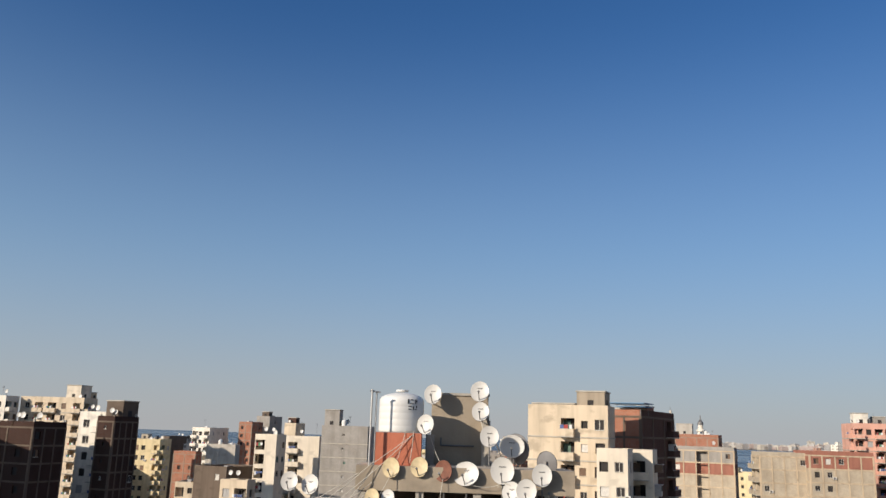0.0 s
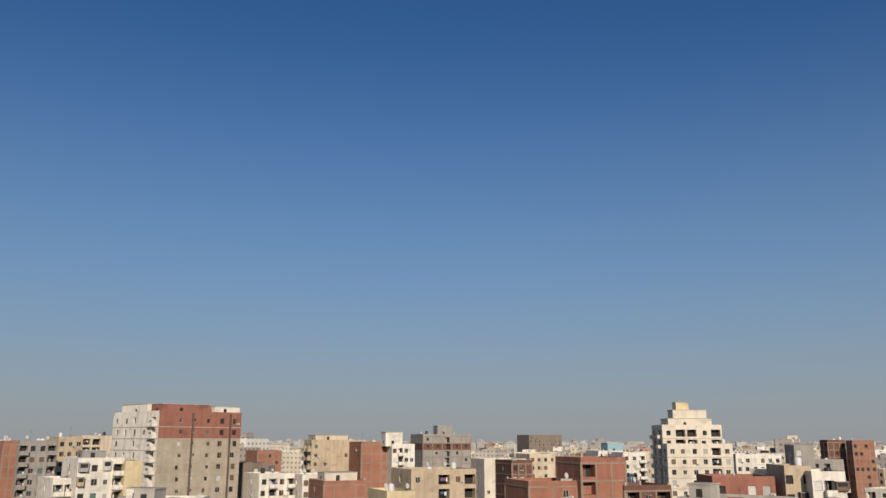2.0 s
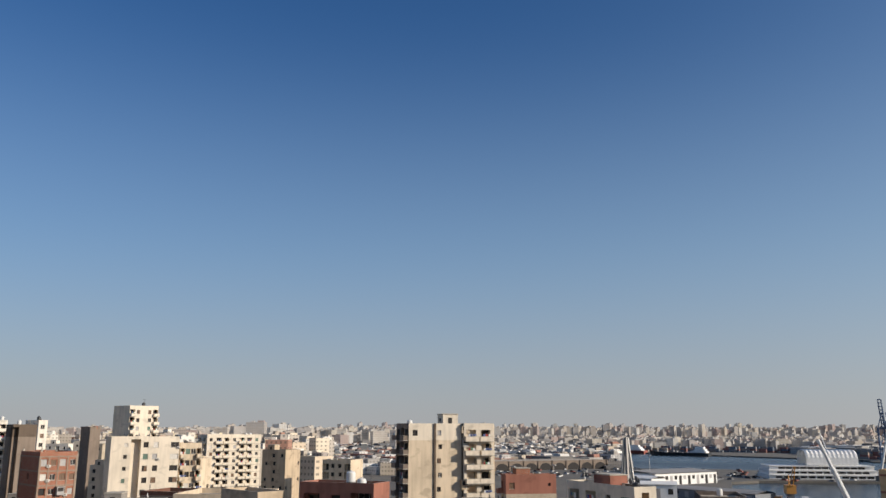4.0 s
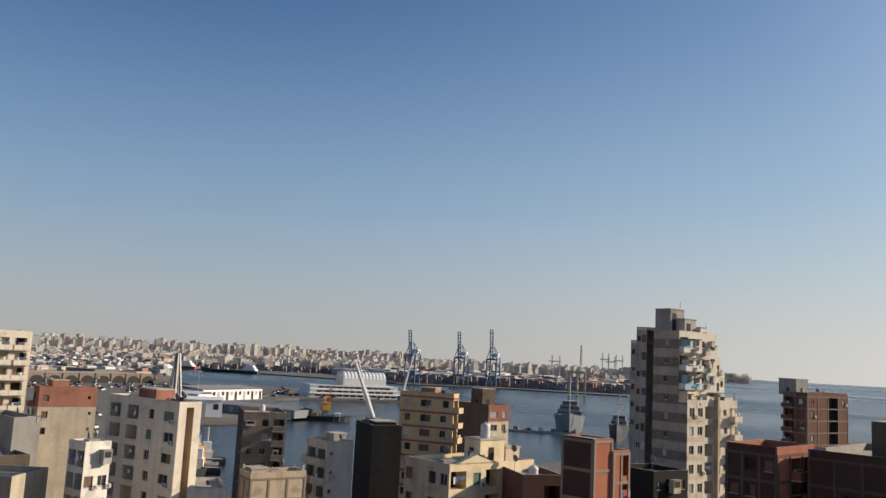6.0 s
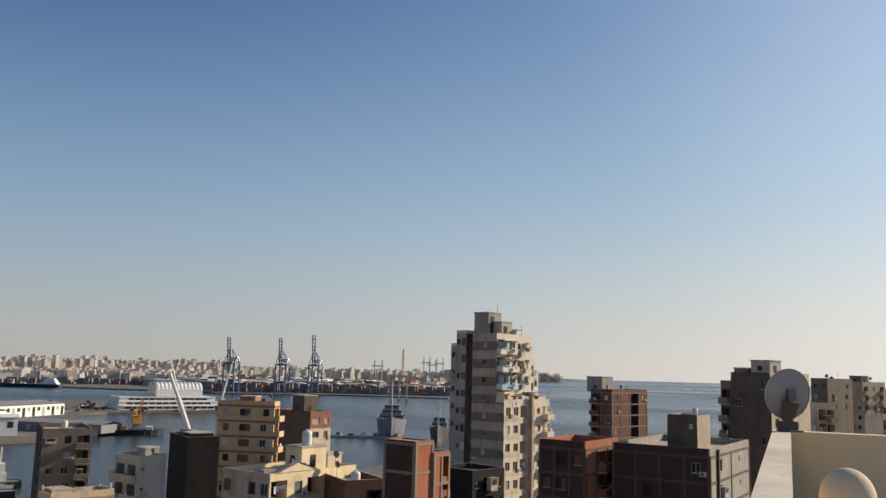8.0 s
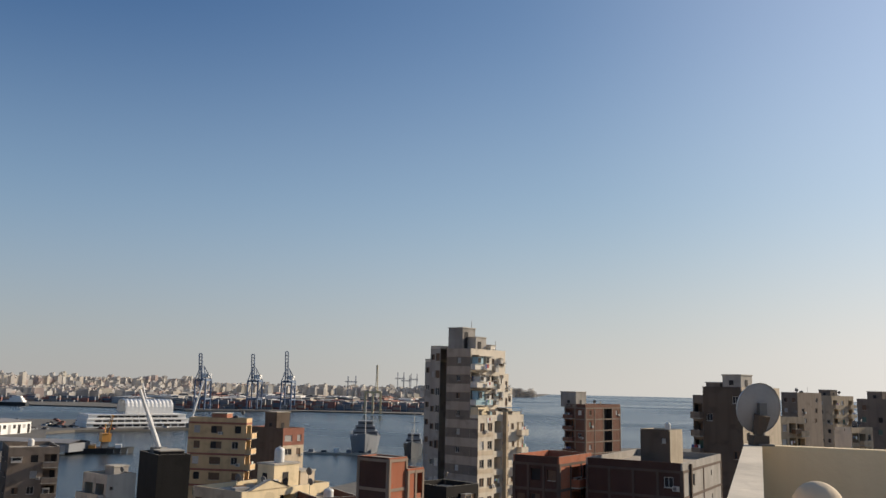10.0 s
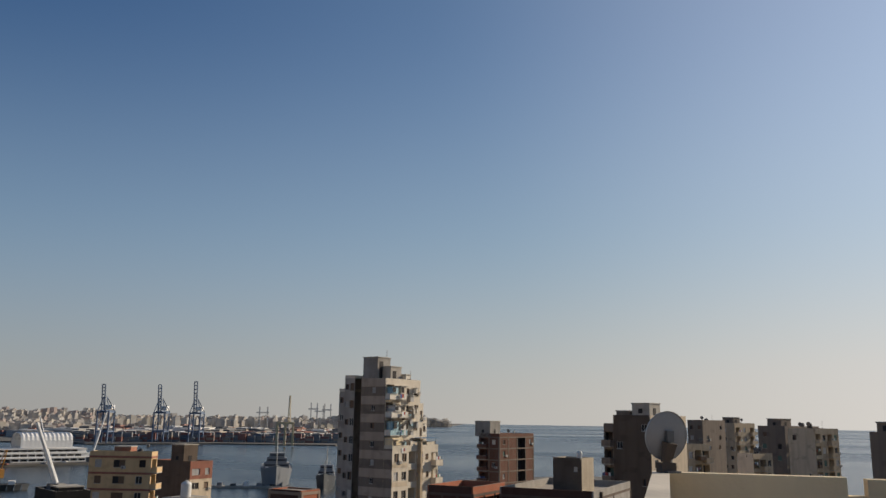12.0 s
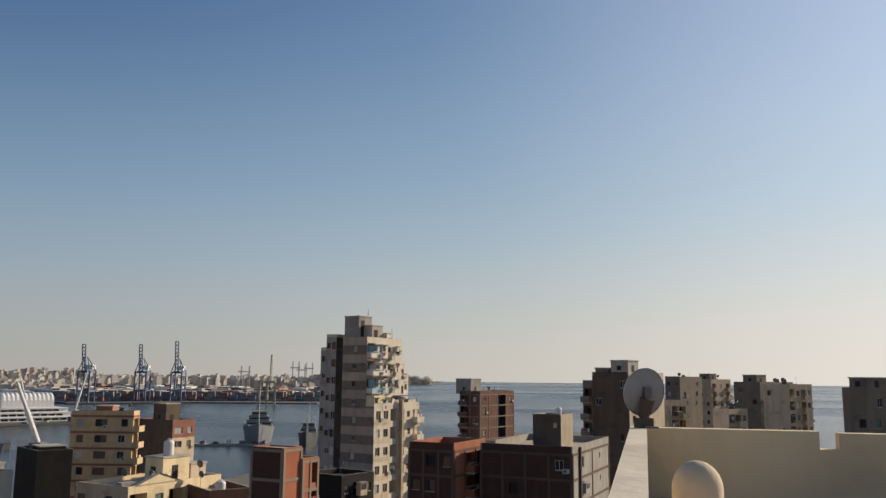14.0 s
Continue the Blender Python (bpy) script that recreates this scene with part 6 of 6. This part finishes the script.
# parked cars and clutter on the quays
k = Kit()
for i in range(420):
    a, d = rr.uniform(-150, -126), rr.uniform(610, 760) if i % 2 else rr.uniform(330, 420)
    if a < -131.5 and d < 600 or (a < -143 and d < 625):
        continue
    x, y, _ = polar(a, d)
    k.box(x - 2.1, y - 0.9, 1.55, x + 2.1, y + 0.9, 2.3, rr.choice(("shed_white", "hull_grey", "hull_black", "hull_red", "shed_white")))
    k.box(x - 1.1, y - 0.8, 2.3, x + 1.2, y + 0.8, 2.9, "hole")
tagged(new("parked_cars", k.mesh("cars")), "parked cars and trucks on the quays", "cars", "", "stuff")

taken = [(r[0], r[1], max(r[3], r[4])) for r in ROOFS]


def free(x, y, gap):
    return all((x - a) ** 2 + (y - b) ** 2 > (gap + c * 0.75) ** 2 for a, b, c in taken)


rf = random.Random(77)
walls = ("cream", "beige", "tan", "white", "brick", "greyblock", "yellow", "block", "brick_mid", "white", "beige", "grey")
count = 0
for i in range(2600):
    az, d = rf.uniform(-205, 155), rf.uniform(125, 520)
    harbour = az < -116
    if harbour and (d > 215 or -160 < az < -133 and d > 175):
        continue
    if az > -24 and d > 440 or az > 44 and d > 240 or 8 < az < 44 and d < 230:
        continue
    if -143 < az < -133 and d > 110:
        continue
    x, y, _ = polar(az, d)
    if not free(x, y, 11):
        continue
    wd, dp = rf.uniform(9, 16), rf.uniform(9, 15)
    top = 36 - d * (0.062 if not harbour else 0.115) - rf.uniform(0, 5) if d < 260 else rf.uniform(18, 28) + max(0, d - 260) * 0.012
    # past 44 degrees the blocks are out of view, added for their shadows
    if az > 44:
        d = max(40, d - 70)
        x, y, _ = polar(az, d)
        top = rf.uniform(25, 37) if az < 95 else rf.uniform(18, 27)
        if not free(x, y, 12) or d < 45:
            continue
    if top < 7:
        top = rf.uniform(7, 11)
    key = rf.choice(walls)
    apartment(x, y, az + rf.choice((330, 335, 340, 325)), wd, dp, top, key, rf.choice(("wbw", "rwr", "bwwb", "w.rw", "wcw", "vwv")), rf.choice(("rr", "wr", "b.w", "...")), frame_on=key.startswith("brick"),
              detail=d < 170 and az < 44, seed=1000 + i, clutter=rf.randint(1, 5), group="town blocks", boxes=((1.0, 2.0, 3.2, 3.4, 2.5, key),) if rf.random() < 0.6 else ())
    taken.append((x, y, max(wd, dp)))
    count += 1
    if count >= 165:
        break


def block_field(name, n, lo, hi, az_lo, az_hi, h_lo, h_hi, key, label, ok, seed, wide=(9, 20)):
    r = random.Random(seed)
    k = Kit()
    verts, faces = [], []
    for i in range(n):
        az = r.uniform(az_lo, az_hi)
        d = lo + (hi - lo) * r.random() ** 0.8
        if not ok(az, d):
            continue
        x, y, _ = polar(az, d)
        wx, wy, h = r.uniform(*wide), r.uniform(*wide), r.uniform(h_lo, h_hi) * (1.25 if r.random() < 0.08 else 1.0)
        ang = radians(r.choice((0, 8, -10, 20, 60)))
        cx, sx = math.cos(ang), math.sin(ang)
        spots = [(0, 0, wx, wy, 1.0, h)]
        if r.random() < 0.75:
            spots.append((wx * 0.1, wy * 0.1, wx * 0.35, wy * 0.4, h, h + r.uniform(1.5, 3.5)))
        if r.random() < 0.5:
            spots.append((wx * 0.6, wy * 0.5, wx * 0.2, wy * 0.2, h, h + r.uniform(1, 2.5)))
        for bx, by, bw, bd, z0, z1 in spots:
            j = len(verts)
            for z in (z0, z1):
                for px, py in ((bx, by), (bx + bw, by), (bx + bw, by + bd), (bx, by + bd)):
                    verts.append((x + px * cx - py * sx, y + px * sx + py * cx, z))
            faces += [(j, j + 1, j + 5, j + 4), (j + 1, j + 2, j + 6, j + 5), (j + 2, j + 3, j + 7, j + 6), (j + 3, j, j + 4, j + 7), (j + 4, j + 5, j + 6, j + 7)]
    me = bpy.data.meshes.new(name)
    me.from_pydata(verts, [], faces)
    me.materials.append(M[key])
    tagged(new(name, me), label, "buildings", "", "stuff")


block_field("mid_town", 900, 430, 1100, -117, -23.5, 17, 30, "mid_town", "dense pale apartment blocks beyond the nearer streets", lambda a, d: free(*polar(a, d)[:2], 10), 21)
block_field("mid_town", 120, 330, 640, -10, 34, 17, 27, "mid_town", "apartment blocks between the nearer streets and the sea", lambda a, d: d < 600, 22)
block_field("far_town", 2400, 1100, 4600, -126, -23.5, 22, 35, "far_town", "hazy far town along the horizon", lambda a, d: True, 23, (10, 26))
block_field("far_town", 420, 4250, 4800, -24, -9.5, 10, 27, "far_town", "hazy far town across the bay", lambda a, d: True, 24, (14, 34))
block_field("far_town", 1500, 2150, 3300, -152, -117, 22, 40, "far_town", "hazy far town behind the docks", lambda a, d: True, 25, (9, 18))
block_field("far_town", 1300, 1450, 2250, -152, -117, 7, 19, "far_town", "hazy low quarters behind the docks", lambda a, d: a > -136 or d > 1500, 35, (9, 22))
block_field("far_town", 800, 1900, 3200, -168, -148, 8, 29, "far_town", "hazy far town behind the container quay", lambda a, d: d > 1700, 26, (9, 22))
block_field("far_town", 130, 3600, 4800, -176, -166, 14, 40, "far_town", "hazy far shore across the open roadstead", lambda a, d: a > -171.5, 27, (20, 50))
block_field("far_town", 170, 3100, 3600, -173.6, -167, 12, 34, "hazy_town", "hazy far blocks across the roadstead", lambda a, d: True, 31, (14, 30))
block_field("low_docks", 2300, 640, 1450, -136, -112, 3, 11, "dock_town", "low port sheds and stores behind the quay", lambda a, d: not (600 < d < 780 and a < -126), 28, (6, 28))
block_field("low_docks", 420, 1200, 1700, -167, -148, 5, 12, "dock_town", "low port sheds behind the container quay", lambda a, d: True, 29, (20, 60))

# rooftop tanks, dishes and lumber
rc = random.Random(41)
n_dish = n_tank = 0
for x, y, yaw, wd, dp, ht, rooms, clutter, seed in ROOFS:
    d = math.hypot(x, y)
    if d > 430 or d < 60:
        continue
    m = pose(x, y, 0, 0, 0, yaw)
    for i in range(clutter):
        if wd < 3 or dp < 3:
            continue
        lx, ly = rc.uniform(0.8, wd - 0.8), rc.uniform(0.8, min(dp - 0.8, 6))
        if any(bx - 0.6 < lx < bx + bw + 0.6 and by - 0.6 < ly < by + bd + 0.6 for bx, by, bw, bd in rooms):
            continue
        p = m @ Vector((lx, ly, ht))
        pick = rc.random()
        if pick < 0.45 and n_dish < 240:
            dish_thing(p.x, p.y, p.z + rc.uniform(1.2, 2.0), rc.choice((0.4, 0.45, 0.5)), 166 + rc.uniform(-12, 12), 10, p.z, "dish", "white rooftop satellite dish on a pole", "rooftop dishes", detail=False)
            n_dish += 1
        elif pick < 0.65 and n_tank < 110:
            white = rc.random() < 0.7
            tank_thing(p.x, p.y, p.z, 0.6, 1.4, "tank_white" if white else "tank_black", "white plastic rooftop water tank" if white else "black plastic rooftop water tank", rc.choice((0.0, 0.8)))
            n_tank += 1
        elif pick < 0.85:
            k = Kit()
            k.box(-0.9, -0.6, 0, 0.9, 0.6, rc.uniform(0.5, 1.3), rc.choice(("brown", "concrete", "shed_roof", "frame_white", "brick")))
            k.box(-1.1, -0.7, 0.0, 0.5, -0.62, 0.9, "shutter_brown")
            ob = new("roof_lumber", k.mesh("lumber"))
            ob.matrix_basis = pose(p.x, p.y, p.z, 0, 0, rc.uniform(0, 90))
            tagged(ob, "heap of boards and rubble on a flat roof", "lumber", "roof lumber")
        else:
            k = Kit()
            hh = rc.uniform(2.0, 4.0)
            k.tube((0, 0, 0), (0, 0, hh), 0.03, "steel", 5)
            for j in range(4):
                k.tube((-0.5 + 0.08 * j, 0, hh - 0.15 * j), (0.5 - 0.08 * j, 0, hh - 0.15 * j), 0.015, "steel", 4)
            ob = new("aerial", k.mesh("aerial"))
            ob.matrix_basis = pose(p.x, p.y, p.z, 0, 0, rc.uniform(0, 90))
            tagged(ob, "thin steel television aerial on a roof", "aerial", "roof aerials")

# particular rooftop pieces
pergola = thing("roof_pergola", "blue sheet pergola on a roof", "pergola", pose(25.4, 127.1, 39.3, 0, 0, -32))
k = Kit()
k.box(-0.3, -0.3, 1.72, 5.7, 4.0, 1.86, "blue")
k.box(1.6, -0.6, 1.2, 5.9, 3.2, 1.3, "blue")
part("sheet", k.mesh("sheet"), pergola)
for px in (0.1, 5.0):
    for py in (0.1, 3.6):
        k = Kit()
        k.tube((px, py, 0), (px, py, 1.72), 0.05, "steel", 5)
        part("post", k.mesh("post"), pergola)
minaret = thing("minaret", "slim white minaret with a dark cap", "minaret", pose(147.5, 477.8, 1.5))
k = Kit()
k.lathe([(2.4, 0), (2.3, 30), (3.0, 31), (3.0, 32.2), (1.9, 32.3), (1.9, 39), (2.5, 39.6), (2.5, 40.4), (1.4, 40.6), (1.4, 43)], "white", 12)
part("shaft", k.mesh("shaft"), minaret)
k = Kit()
k.lathe([(1.7, 43), (1.5, 44.5), (0.4, 46), (0.1, 48.5), (0, 48.5)], "steel", 12)
part("cap", k.mesh("cap"), minaret)
tank_thing(43.2, -100.0, 26.1, 0.62, 1.9, "tank_white", "white plastic water tank on a roof room")
tank_thing(-4.5, -113.2, 31.1, 0.35, 0.9, "tank_white", "small white plastic water tank on a stair head")

# ---------------------------------------------------------------- the moon
def moon_material():
    m, n, l, b = nodes_of("day_moon")
    out = n["Material Output"]
    tr, df, ad = n.new("ShaderNodeBsdfTransparent"), n.new("ShaderNodeBsdfDiffuse"), n.new("ShaderNodeAddShader")
    col = mixer(n, l, "MIX", noise_at(n, l, coords(n), 0.12), (0.035, 0.035, 0.035), (0.07, 0.07, 0.07))
    l.new(col, df.inputs[0])
    l.new(tr.outputs[0], ad.inputs[0])
    l.new(df.outputs[0], ad.inputs[1])
    l.new(ad.outputs[0], out.inputs["Surface"])
    return m


bm = bmesh.new()
bmesh.ops.create_uvsphere(bm, u_segments=32, v_segments=16, radius=19)
me = bpy.data.meshes.new("moon")
bm.to_mesh(me)
me.materials.append(moon_material())
me.polygons.foreach_set("use_smooth", [True] * len(me.polygons))
ob = new("moon", me)
ob.matrix_basis = pose(*polar(-98.1, 4200, 36 + 4200 * math.tan(radians(26.65))))
tagged(ob, "pale gibbous daytime moon", "moon", "", "structure")
